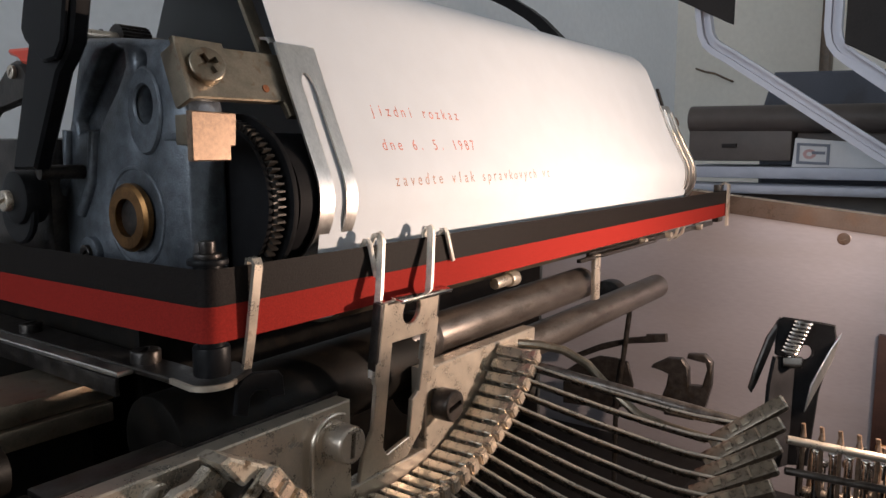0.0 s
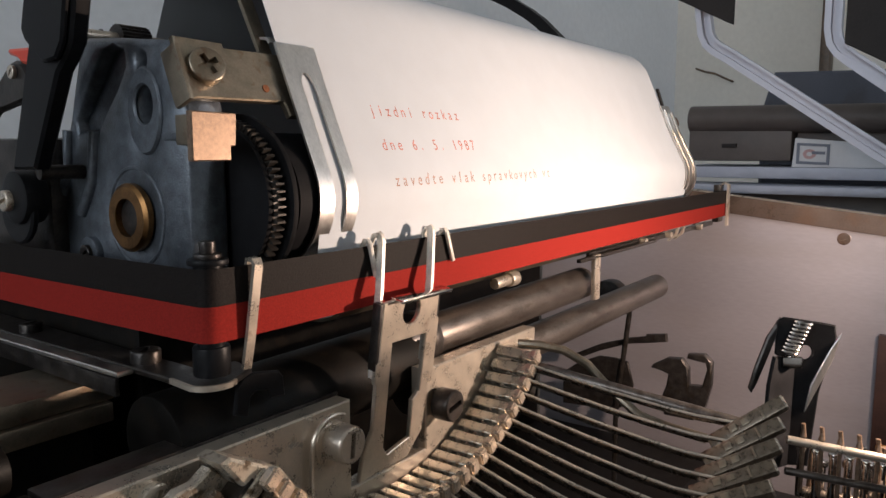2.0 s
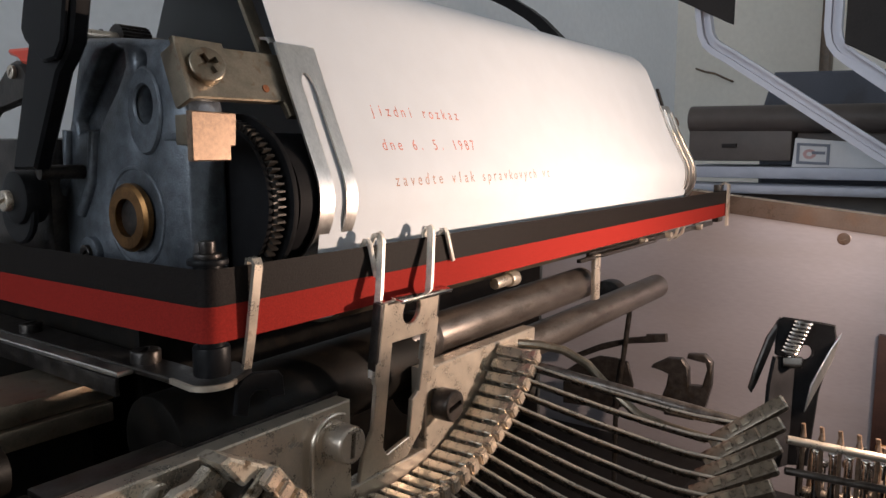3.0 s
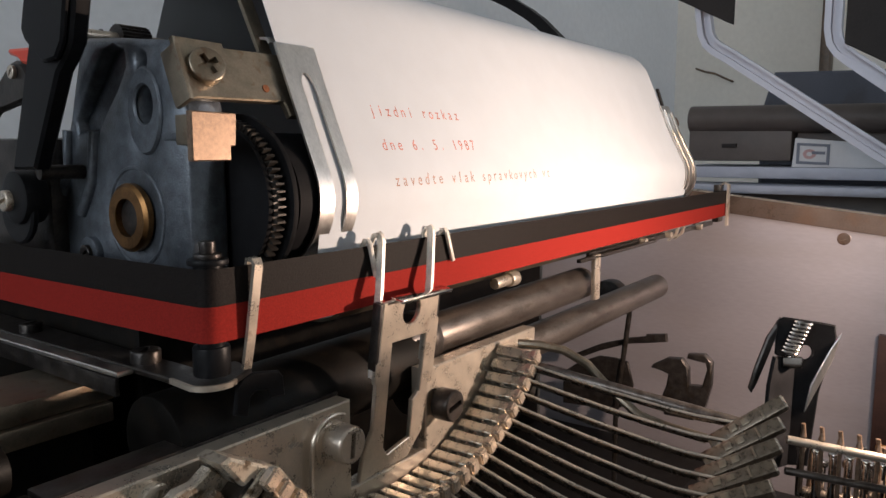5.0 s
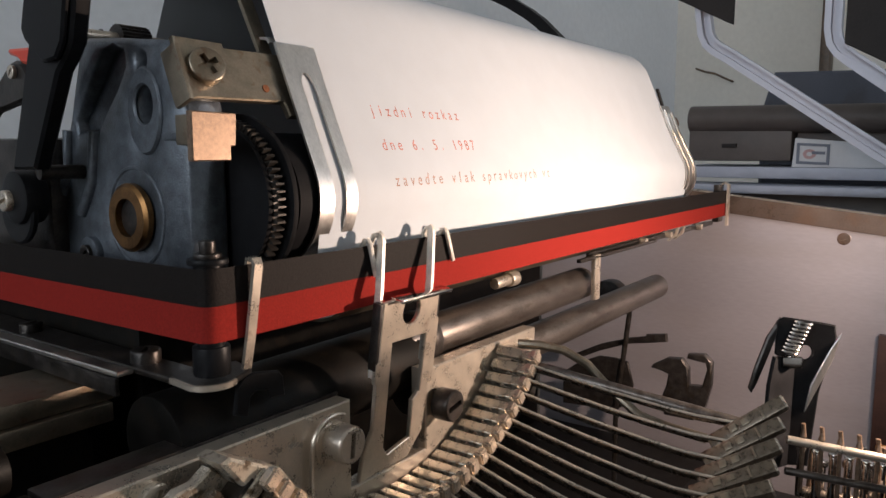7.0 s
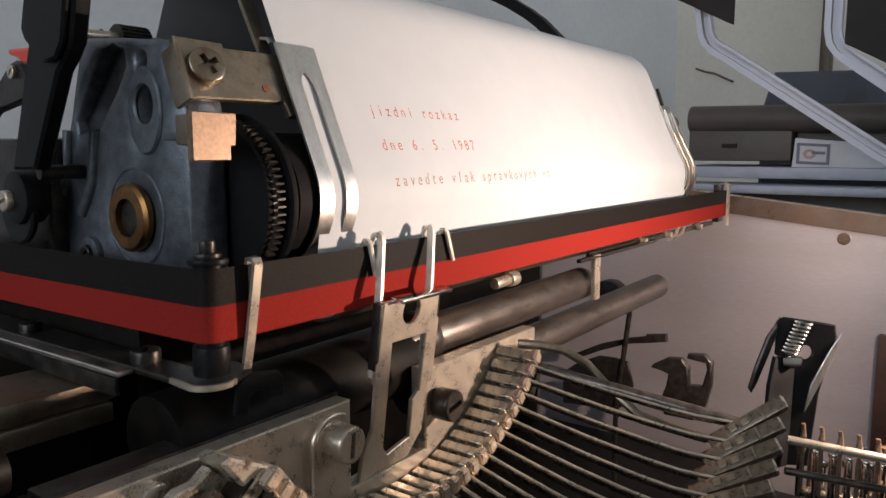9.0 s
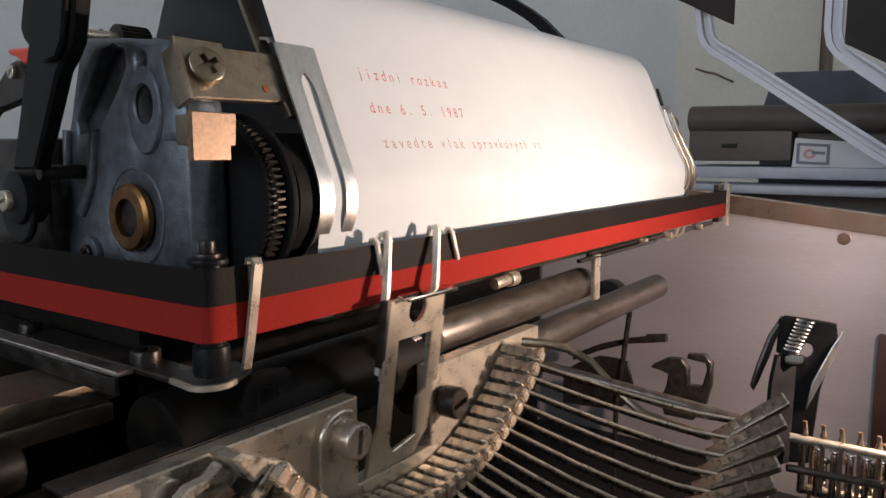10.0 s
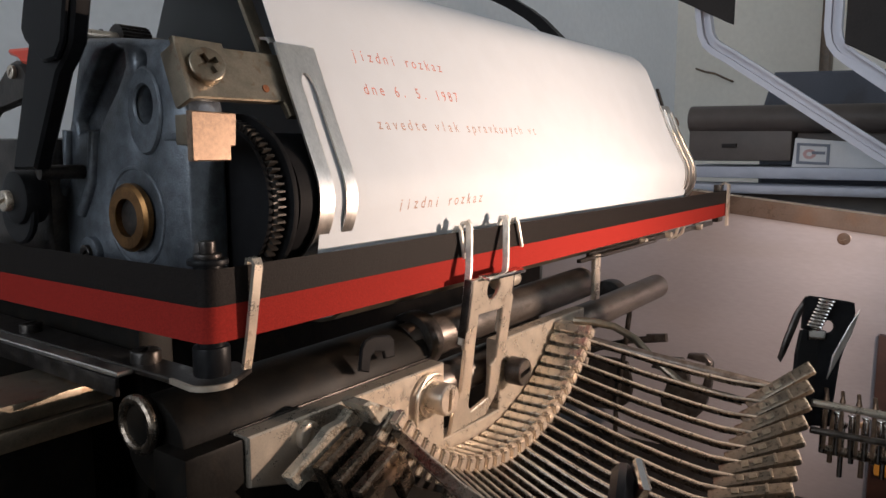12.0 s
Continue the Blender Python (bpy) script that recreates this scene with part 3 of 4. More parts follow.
def ribbon_carrier():
    t = holder("ribbon_carrier", "lifting frame with a black and red ink ribbon", "ribbon carrier")
    part("ribbon_black_band", ribbon_strip(6.1, 12.1), M_black_cloth, t, "black half of the inked cloth ribbon")
    part("ribbon_red_band", ribbon_strip(0.2, 6.08), M_red_cloth, t, "red half of the inked cloth ribbon")
    # end strips which hold the ribbon
    bm = bmesh.new()
    sweep(bm, [(5.6, 0.2, -5.2), (6.0, -0.6, 0.0), (7.1, -1.7, 12.2), (7.3, -1.1, 12.9), (7.4, 0.4, 13.0), (7.4, 0.8, 11.5)], rect(0.7, 1.7), up=(1, 0, 0.08))
    part("post", bm, M_steel, t, "bright worn steel strip before the ribbon")
    bm = bmesh.new()
    sweep(bm, [(285.5, -1.0, -4.5), (286.0, -1.0, 14.5), (286.2, 0.5, 15.5), (286.2, 2.0, 15.0)], rect(0.9, 3.0), up=(1, 0, 0))
    part("post", bm, M_steel, t, "bright worn steel strip before the ribbon")
    bm = box(bmesh.new(), 279, 286.5, 1.2, 4, -2.5, 14.8, 0.4)
    part("end_block", bm, M_dark_steel, t)
    # corner rollers
    bm = cyl(bmesh.new(), (0.9, 2.9, -5.5), (0.9, 2.9, -0.6), 3.0, 24, bevel=0.4)
    cyl(bm, (0.9, 2.9, -0.6), (0.9, 2.9, 12.6), 2.3, 24)
    cyl(bm, (0.9, 2.9, 12.6), (0.9, 2.9, 13.6), 3.3, 24, bevel=0.3)
    part("roller", bm, M_black_paint, t, "black guide roller in the ribbon's corner")
    bm = cyl(bmesh.new(), (0.9, 2.9, 13.6), (0.9, 2.9, 14.4), 2.2, 20, bevel=0.2)
    cyl(bm, (0.9, 2.9, 14.4), (0.9, 2.9, 16.4), 1.3, 20, bevel=0.2)
    part("pin", bm, M_dark_steel, t)
    # base plate with a rolled rim
    outer = [(-5.0, 95), (-3.2, 17), (-3.0, 8), *[(0.6 + 4.2 * math.cos(radians(a)), 3.4 + 4.2 * math.sin(radians(a))) for a in range(200, 300, 14)],
             (5.0, 1.0), (9.0, 3.0), (10, 8.5), (3.2, 10), (3.2, 95)]
    part("base_plate", plate(bmesh.new(), outer, [], "z", -7.4, -6.3, 0.25), M_dark_steel, t)
    bm = bmesh.new()
    sweep(bm, [(-3.1, 8.5, -6.6), *[(0.6 + 4.4 * math.cos(radians(a)), 3.4 + 4.4 * math.sin(radians(a)), -6.6) for a in range(195, 310, 12)]], rect(0.6, 0.9))
    part("rim", bm, M_steel, t, "polished rounded rim of the plate")
    bm = plate(bmesh.new(), [(-3.6, 18.5), (-5.2, 95), (-8.4, 95), (-6.6, 18.5)], [], "z", -7.2, -6.3, 0.2)
    part("side_rail", bm, M_guide, t, "bright angled rail edge")
    part("rail_flange", box(bmesh.new(), -6.9, -6.1, 18.7, 95, -10.5, -7.3, 0.2), M_dark_steel, t)
    screw("screw", t, (0.4, 21.0, -6.3), (0, 0, 1), 2.6, 2.2, M_dark_steel, 0.7)
    screw("screw", t, (-1.0, 60.0, -6.3), (0, 0, 1), 2.2, 1.8, M_dark_steel, 0.2)
    # long bar which ties both ends under the ribbon
    part("tie_bar", box(bmesh.new(), 150, 286, 5.5, 7.0, -4.5, -2.6, 0.3), M_dark_steel, t)
    for x in (195, 222, 262):
        part("stud", cyl(bmesh.new(), (x, 3.2, -3.2), (x, 6, -3.2), 1.3, 14, bevel=0.3), M_steel, t)
    return t


carrier = ribbon_carrier()


# ---------------------------------------------------------------- shafts and rails behind the basket
def shafts():
    t = holder("main_shaft", "dark oiled steel shaft running under the platen", "shaft")
    part("shaft", cyl(bmesh.new(), (58, 11, -14.8), (156, 11, -13.8), 5.2, 36, bevel=0.6), M_blued, t)
    part("sleeve", cyl(bmesh.new(), (-4, 13, -18.6), (62, 13, -18.0), 8.6, 40, bevel=0.8), M_oily_black, t, "wide black sleeve with a notch")
    part("collar", cyl(bmesh.new(), (62, 11, -14.5), (67, 11, -14.5), 7.0, 36, bevel=0.6), M_dark_steel, t)
    g = holder("guide_tube", "grey steel guide tube with an open end", "tube")
    bm = bmesh.new()
    cyl(bm, (60, 10, -27), (226, 10, -25.4), 4.9, 36, bevel=0.5)
    part("tube", bm, M_blued, g)
    p = holder("pivot_stud", "small bright steel pivot stud under the ribbon", "stud")
    bm = cyl(bmesh.new(), (92, 6, -4.4), (99, 6, -4.2), 1.5, 18, bevel=0.3)
    cyl(bm, (99, 6, -4.2), (103, 6, -4.1), 2.1, 18, bevel=0.4)
    part("stud", bm, M_steel, p)
    h = holder("shaft_hanger", "flat dark steel hanger at the shaft's end", "hanger")
    part("hanger_plate", box(bmesh.new(), 149, 153, 3, 4.5, -18, -3, 0.3), M_steel, h)
    part("hanger_foot", box(bmesh.new(), 138, 205, 3, 4.6, -4.4, -3.2, 0.3), M_dark_steel, h)
    s = holder("paper_trough", "dark steel paper trough under the platen", "trough")
    pts = [(3.4, 6.6), (3.5, 5.0), (4.1, 2.8), (5.4, 0.2), (7.6, -2.2), (10.6, -4.2), (14, -5.2), (20, -5.6)]
    part("trough_sheet", strip(bmesh.new(), pts, 36.5, 226, 0.7), M_brown_steel, s)
    for x in (224.5, 232):
        bm = bmesh.new()
        sweep(bm, [(x, 2.0, 6), (x + 1, 1.6, 1), (x + 2, 3.0, -3.5), (x + 1, 6, -6)], rect(0.8, 2.2), up=(1, 0, 0))
        part("end_clip", bm, M_steel, s, "small bright end clip")
    part("lip", strip(bmesh.new(), [(3.1, 6.4), (2.7, 7.0), (2.5, 6.6)], 38, 226, 0.3), M_steel, s)


shafts()


# ---------------------------------------------------------------- type basket, sliding along the platen
KNOB = (-36.6, 14.0, -14.4)
BX, BZ, BR = 42.0, 13.0, 52.0       # centre and radius of the segment's arc


def type_basket():
    t = holder("type_basket", "sliding steel type basket with fanned typebars", "type basket")
    # rail plate behind the segment
    outer = [(-25.8, -17.0), (30, -17.3), (30, -35.5), (54, -35.5), (54, -17.2), (103.5, -17.4), (103.0, -27), (96, -31), (88, -40), (60, -52), (10, -52), (2, -36), (-12, -30), (-25.8, -26)]
    part("rail_plate", plate(bmesh.new(), outer, [], "y", -0.2, 4.0, 0.3), M_steel, t, "worn bright steel plate with rust specks")
    part("top_bar", box(bmesh.new(), -25.8, 31, 4.1, 10, -18.6, -16.8, 0.3), M_dark_steel, t)
    part("carriage_arm", box(bmesh.new(), -37.5, -26.0, 0.6, 9.5, -34, -17.2, 0.6), M_oily_black, t)
    # ring-ended rod beside the arm
    part("feed_rod", cyl(bmesh.new(), KNOB, Vector(KNOB) + Vector((9, 1, -0.5)), 4.4, 28, bevel=0.4), M_oily_black, t)
    bm = bmesh.new()
    sweep(bm, [(KNOB[0] - 0.4, KNOB[1] + 4.3 * math.cos(a), KNOB[2] + 4.3 * math.sin(a)) for a in (2 * math.pi * i / 36 for i in range(36))], circle(0.9, 10), up=(1, 0, 0), closed=True)
    part("feed_ring", bm, M_typebar, t, "bright ring on the rod's end")
    part("carriage_rail", box(bmesh.new(), -36, -28, -46, 0.4, -38, -28, 0.5), M_dark_steel, t)
    screw("screw", t, (98.5, -0.2, -21.6), (0, -1, 0), 2.3, 1.4, M_steel, 0.9)
    screw("screw", t, (-12.8, -0.2, -20.6), (0, -1, 0), 2.6, 1.4, M_steel, 1.1)
    screw("screw", t, (57.5, -1.6, -25.5), (0, -1, 0), 3.6, 4.2, M_dark_steel, 0.2)
    # bolt with washer and wire
    part("washer", cyl(bmesh.new(), (24.0, -0.2, -24), (24.0, -1.2, -24), 4.4, 32, bevel=0.2), M_steel, t)
    screw("bolt", t, (24.6, -1.2, -23.6), (0, -1, 0), 3.6, 4.6, M_steel, 1.45)
    bm = bmesh.new()
    sweep(bm, [(24 + 5.6 * math.cos(radians(a)), -1.4, -24 + 5.6 * math.sin(radians(a))) for a in range(60, 185, 12)] + [(18.2, -1.3, -28), (18.3, -1.3, -34), (19.0, -1.2, -37)], circle(0.45, 8), up=(0, 1, 0))
    part("wire_spring", bm, M_steel, t)

    # segment: the slotted arc
    n, step = 26, 4.0
    bm = bmesh.new()
    yb, yf = -0.6, -11.0
    def ring_point(a, r, y):
        return Vector((BX + r * math.sin(radians(a)), y, BZ - r * math.cos(radians(a))))
    def slice_(bm, a0, a1, r0, r1, y0, y1):
        vs = [bm.verts.new(ring_point(a, r, y)) for y in (y0, y1) for r in (r0, r1) for a in (a0, a1)]
        for q in ((0, 1, 3, 2), (4, 6, 7, 5), (0, 4, 5, 1), (2, 3, 7, 6), (0, 2, 6, 4), (1, 5, 7, 3)):
            bm.faces.new([vs[i] for i in q])
    a_first = -(n - 1) / 2 * step
    def around(a):
        return Matrix.Translation((BX * MM, 0, BZ * MM)) @ Matrix.Rotation(radians(-a), 4, "Y") @ Matrix.Translation((-BX * MM, 0, -BZ * MM))

    def repeat(first, angles):
        for k, a in enumerate(angles):
            ob = first if k == 0 else first.copy()
            if k:
                scene.collection.objects.link(ob)
            ob.matrix_basis = around(a)

    gaps = [a_first + (i - 0.5) * step for i in range(n + 1)]
    slice_(bm, -1.36, 1.36, BR - 0.2, BR + 6, yb, yf + 1.0)
    bmesh.ops.bevel(bm, geom=bm.edges[:], offset=0.25, segments=1, affect="EDGES")
    repeat(part("segment_land", bm, M_segment, t, "steel land of the segment with brown residue"), gaps)
    bm = bmesh.new()
    for i in range(40):
        a0 = a_first - step + (2 * -a_first + 2 * step) * i / 40
        slice_(bm, a0, a0 + (2 * -a_first + 2 * step) / 40, BR + 2.2, BR + 7.5, yb - 0.1, yf + 1.4)
    bmesh.ops.remove_doubles(bm, verts=bm.verts, dist=0.001)
    part("segment_body", bm, M_dark_steel, t)
    bm = bmesh.new()
    slice_(bm, -1.48, 1.48, BR - 1.0, BR + 2.4, yf + 0.9, yf - 1.2)
    bmesh.ops.bevel(bm, geom=bm.edges[:], offset=0.4, segments=2, affect="EDGES")
    repeat(part("segment_lip", bm, M_steel, t, "bright rounded front lip of the segment"), gaps)
    bm = bmesh.new()
    sweep(bm, [ring_point(a, BR + 0.9, -5.6) for a in range(-50, 51, 2)], circle(0.55, 8), up=(0, 1, 0))
    part("fulcrum_wire", bm, M_typebar, t)

    # typebars, each with its slug, which stands upright when the bar strikes
    def twist(a):
        p = Vector((0, -0.0586, -(BR + 12.0) * MM))
        return Matrix.Translation(p) @ Matrix.Rotation(radians(0.8 * a), 4, "Z") @ Matrix.Translation(-p)

    bar = None
    for i in range(n):
        a = a_first + i * step
        m = Matrix.Translation((BX * MM, 0, BZ * MM)) @ Matrix.Rotation(radians(-a), 4, "Y") 
        if bar is None:
            bm = bmesh.new()
            pts = [(0, -5.6, -BR - 1.0), (0, -10, -BR - 2.2), (0, -18, -BR - 5.2), (0, -28, -BR - 8.8), (0, -40, -BR - 12.0), (0, -48, -BR - 13.4), (0, -57, -BR - 12.8)]
            sweep(bm, pts, [(-0.45, -1.1), (0.45, -1.1), (0.5, 0.6), (0.22, 1.0), (-0.22, 1.0), (-0.5, 0.6)])
            bar = part("typebar", bm, M_typebar, t)
            # lighter strip on the bar's top: worn edge plus its highlight as colour
            bm = bmesh.new()
            sweep(bm, pts[1:], [(-0.34, 0.85), (0.34, 0.85), (0.2, 1.12), (-0.2, 1.12)])
            edge = part("worn_highlight_edge", bm, M_steel, bar, "worn upper edge with its highlight in the colour")
            bm = bmesh.new()
            tilt = Matrix.Translation((0, -58.6, -BR - 12.0)) @ Matrix.Rotation(radians(-11), 4, "X")
            box(bm, -1.55, 1.55, -9.5, 8.5, -1.2, 1.0, 0.45, tilt)
            slug = part("type_slug", bm, M_slug, bar, "steel type slug with raised characters")
            faces = []
            for y0, y1, w in ((-4.9, -4.3, 1.4), (1.5, 3.2, 0.85), (-1.5, 0.3, 0.75), (-9.8, -9.3, 1.45)):
                bm = bmesh.new()
                box(bm, -w, w, y0, y1, -0.9 if y0 < -9 else 0.95, 0.8 if y0 < -9 else 1.45, 0.22, tilt)
                faces.append(part("type_face", bm, M_steel if y0 < -9 else M_brown_steel, bar, "worn raised type face"))
            bar.matrix_basis = m
            slug.matrix_basis = twist(a)
            for face in faces:
                face.matrix_basis = twist(a)
        else:
            b = bar.copy()
            scene.collection.objects.link(b)
            b.matrix_basis = m
            for old in (edge, slug, *faces):
                s = old.copy()
                scene.collection.objects.link(s)
                s.parent = b
                if old is not edge:
                    s.matrix_basis = twist(a)
    part("strap_clip", plate(bmesh.new(), [(4.7, -13.6), (5.4, -9.0), (6.6, -7.6), (9.1, -7.2), (14.6, -8.2), (15.6, -9.4), (15.9, -13.1), (12.6, -12.8), (12.1, -11.2), (9.4, -10.6), (8.2, -11.4), (7.6, -14.6)], [], "y", 2.4, 3.4, 0.3), M_black_paint, t, "black flat U-shaped clip")
    # left cheek blocks
    bm = plate(bmesh.new(), [(-21.9, -24.2), (-19.6, -27.2), (-2.4, -20.3), (-6.3, -16.8), (-9, -18.4), (-12, -18.6), (-15, -20.6)], [], "y", -5.6, -3.2, 0.3)
    part("clamp_bar", bm, M_segment, t, "greenish worn clamp bar")
    bm = plate(bmesh.new(), [(-7.2, -14.9), (-5.4, -14.5), (4.3, -19.6), (6.2, -22.4), (9.0, -27.0), (6.2, -29.0), (3.4, -24.4), (-3.6, -19.6)], [], "y", -9.5, -3.0, 0.5)
    part("cheek", bm, M_segment, t, "stepped steel cheek block")
    for k in range(3):
        bm = plate(bmesh.new(), [(-17.3, -23.6), (-7.2, -19.2), (-4.2, -22.0), (-1.6, -27.4), (-4.6, -30.0), (-6.5, -26.4), (-10, -25.6), (-14, -31)], [], "y", -8.2 - 3.4 * k, -5.8 - 3.4 * k, 0.4)
        bm.transform(Matrix.Translation((1.2 * k, 0, -1.6 * k)))
        part("cheek_leaf", bm, M_typebar, t)
    # right cheek
    bm = plate(bmesh.new(), [(84, -18.2), (90.5, -18.8), (91, -24), (88, -31), (82, -27)], [], "y", -9, -0.2, 0.4)
    part("cheek", bm, M_steel, t)

    # guide plate with hole and window, leaning
    lean = Matrix.Translation((0, -5.0, 1.3)) @ Matrix.Rotation(radians(7.4), 4, "X")
    bm = bmesh.new()
    outer = [(34.0, 0.4), (34.0, -11.5), (33.4, -12), (33.4, -16), (34.0, -16.5), (34.2, -26), (32.0, -30.5), (31.5, -36.5), (46.5, -36), (50.8, -31), (51.3, -21), (52.6, -20), (52.8, -6), (52.0, -5.4), (52.0, 0.4)]
    hole = ellipse(43.0, -2.6, 2.7, 2.9, 20)
    win = [(37.8, -8.4), (48.6, -8.6), (48.4, -21.5), (46.2, -23.0), (46.6, -31.5), (39.5, -33.0), (38.0, -31.0)]
    plate(bm, outer, [hole, win], "y", -0.55, 0.55, 0.2)
    bm.transform(lean)
    part("guide_plate", bm, M_steel, t, "upright bright steel plate with hole and window")
    bm = box(bmesh.new(), 37, 53.5, -2.8, 0.4, 0.2, 1.0, 0.25)
    bm.transform(lean)
    part("top_tab", bm, M_chrome, t)
    for x in (34.0, 52.0):
        bm = box(bmesh.new(), x - 0.7, x + 0.7, -0.4, 1.7, -13.5, 0.2, 0.25)
        bm.transform(lean)
        part("side_flange", bm, M_dark_steel, t)
    # ribbon fork: it slides up with the ribbon
    fork = part("ribbon_fork", fork_mesh(), M_nickel, t, "two polished ribbon prongs with bent hooks")
    # round bar, wire link and spring clip out to the type heads
    part("side_bar", cyl(bmesh.new(), (85.5, -11, -22.5), (95.5, -57, -29.8), 1.4, 18, bevel=0.3), M_blued, t)
    bm = bmesh.new()
    sweep(bm, [(86, -5, -17.4), (88, -10, -17.5), (91, -15.3, -18.7), (93.6, -20.5, -22), (95.3, -25.9, -27.9), (95, -33.5, -32.7), (93, -41, -33.2), (94, -50, -34.4)], circle(1.1, 10))
    part("wire_link", bm, M_brown_steel, t)
    seat = Matrix.Translation((112.0, -64.0, -19.4)) @ Matrix.Rotation(radians(-54), 4, "Z")

    def clip_piece(name, outline, holes, y0, y1, turn, mat, label="", bevel=0.35):
        bm = plate(bmesh.new(), outline, holes, "y", y0, y1, bevel)
        bm.transform(seat @ Matrix.Rotation(radians(turn), 4, "Z"))
        return part(name, bm, mat, t, label)
    clip_piece("spring_clip", [(-4.5, 10.8), (-3, 11.8), (0.5, 11.4), (6.5, 10.6), (8.4, 10.2), (8.8, 7.5), (5.8, -6), (4.4, -24), (-1.0, -24), (-0.4, 0), (-4.5, 3)], [ellipse(2.1, 3.6, 1.5, 1.7)], -0.5, 0.5, -8, M_black_paint, "glossy dark spring clip with a round hole")
    clip_piece("clip_cheek", [(0, 2.5), (-7.5, 3.5), (-9.0, -3), (-10, -24), (-0.6, -24)], [], -0.5, 0.5, 28, M_black_paint)
    clip_piece("clip_wing", [(-3.2, 11.6), (-6.4, 7), (-9.0, 0), (-10.4, -5), (-9.6, -6.2), (-8.4, -4), (-6.0, 2), (-3.6, 8.6)], [], 1.0, 2.2, 10, M_dark_steel)
    clip_piece("clip_blade", [(9.8, 8.4), (7.6, 5.0), (3.6, -4), (2.6, -10.6), (3.6, -8.5), (8.2, 2.0)], [], -1.2, -0.3, -4, M_guide, "bright blade edge of the clip", 0.2)
    bm = bmesh.new()
    coil = []
    for i in range(109):
        a = 2 * math.pi * i / 12
        k = i / 108
        coil.append(Vector((-2.6 + 3.2 * k + 1.7 * math.cos(a), -2.2 + 1.5 * math.sin(a), 3.6 + 7.6 * k - 0.5 * math.cos(a))))
    sweep(bm, coil, circle(0.36, 6))
    bm.transform(seat)
    part("coil_spring", bm, M_chrome, t, "small bright coil spring")
    bm = box(bmesh.new(), -4.4, 0.4, -3.6, -0.6, 0.6, 3.2, 0.5)
    bm.transform(seat)
    part("spring_seat", bm, M_chrome, t)
    seat = Matrix.Translation((-17.0, -62.0, -21.5)) @ Matrix.Rotation(radians(20), 4, "Z")
    clip_piece("spring_clip", [(-14, 3), (-8, 8.0), (-4, 10.6), (6, 10.4), (9.5, 9.0), (11, 2), (9, -24), (-12, -24), (-12, 0)], [], -1.5, 1.5, 0, M_black_paint, "glossy dark spring clip", 1.0)
    clip_piece("clip_wing", [(-3, 11), (6, 11.2), (9, 8), (9, 3), (4, 6)], [], -3.5, -2.0, 8, M_chrome)
    # comb bar with upright hooks
    part("comb_bar", cyl(bmesh.new(), (106, -64.5, -35), (117, -90, -38.6), 1.0, 14, bevel=0.2), M_steel, t)
    for i in range(5):
        k = i / 5
        x, y, z = 108.0 + 8 * k, -67.6 - 18 * k, -35.6 - 3 * k
        bm = bmesh.new()
        sweep(bm, [(x, y, z - 12), (x, y, z + 1), (x + 0.2, y, z + 2.6), (x, y + 0.2, z + 4.4)], circle(0.5, 8), up=(0, 1, 0))
        cyl(bm, (x, y, z + 1.4), (x, y, z + 3.4), 0.8, 10, r2=0.3)
        part("hook", bm, M_copper, t)
    part("comb_bar", cyl(bmesh.new(), (106, -64.5, -42.5), (118, -92, -46), 0.9, 14, bevel=0.2), M_blued, t)
    for i in range(6):
        k = i / 6
        x, y, z = 110.0 + 8 * k, -67.0 - 19 * k, -39.5 - 3 * k
        bm = cyl(bmesh.new(), (x, y, z - 10), (x, y, z + 1.2), 0.8, 10, bevel=0.2)
        cyl(bm, (x, y, z + 1.2), (x, y, z + 2.0), 1.1, 10, bevel=0.3)
        part("pin", bm, M_chrome, t)
    for i in range(7):
        k = i / 7
        x, y, z = 118.0 + 9 * k, -68.0 - 17 * k, -41.0 - 4 * (i % 2)
        bm = cyl(bmesh.new(), (x, y, z - 14), (x + 0.6, y, z), 0.7, 10, bevel=0.2)
        cyl(bm, (x + 0.6, y, z), (x + 0.7, y, z + 1.6), 1.2, 10, bevel=0.4)
        part("pin", bm, M_copper if i % 3 == 0 else M_chrome, t)
    # upright plate out of view, added only to block the lamp and cast shade
    part("shade_blocker_plate", plate(bmesh.new(), [(103.2, 4.4), (110.5, 4.4), (111.5, 2.8), (114.6, 2.8), (115.4, -30), (120, -33), (130, -50), (128, -57), (104, -57)], [], "y", -93.6, -92.2, 0.3), M_dark_steel, t)
    part("comb_bar", cyl(bmesh.new(), (114, -66, -50), (127, -92, -54), 1.3, 14, bevel=0.2), M_typebar, t)
    return t, fork


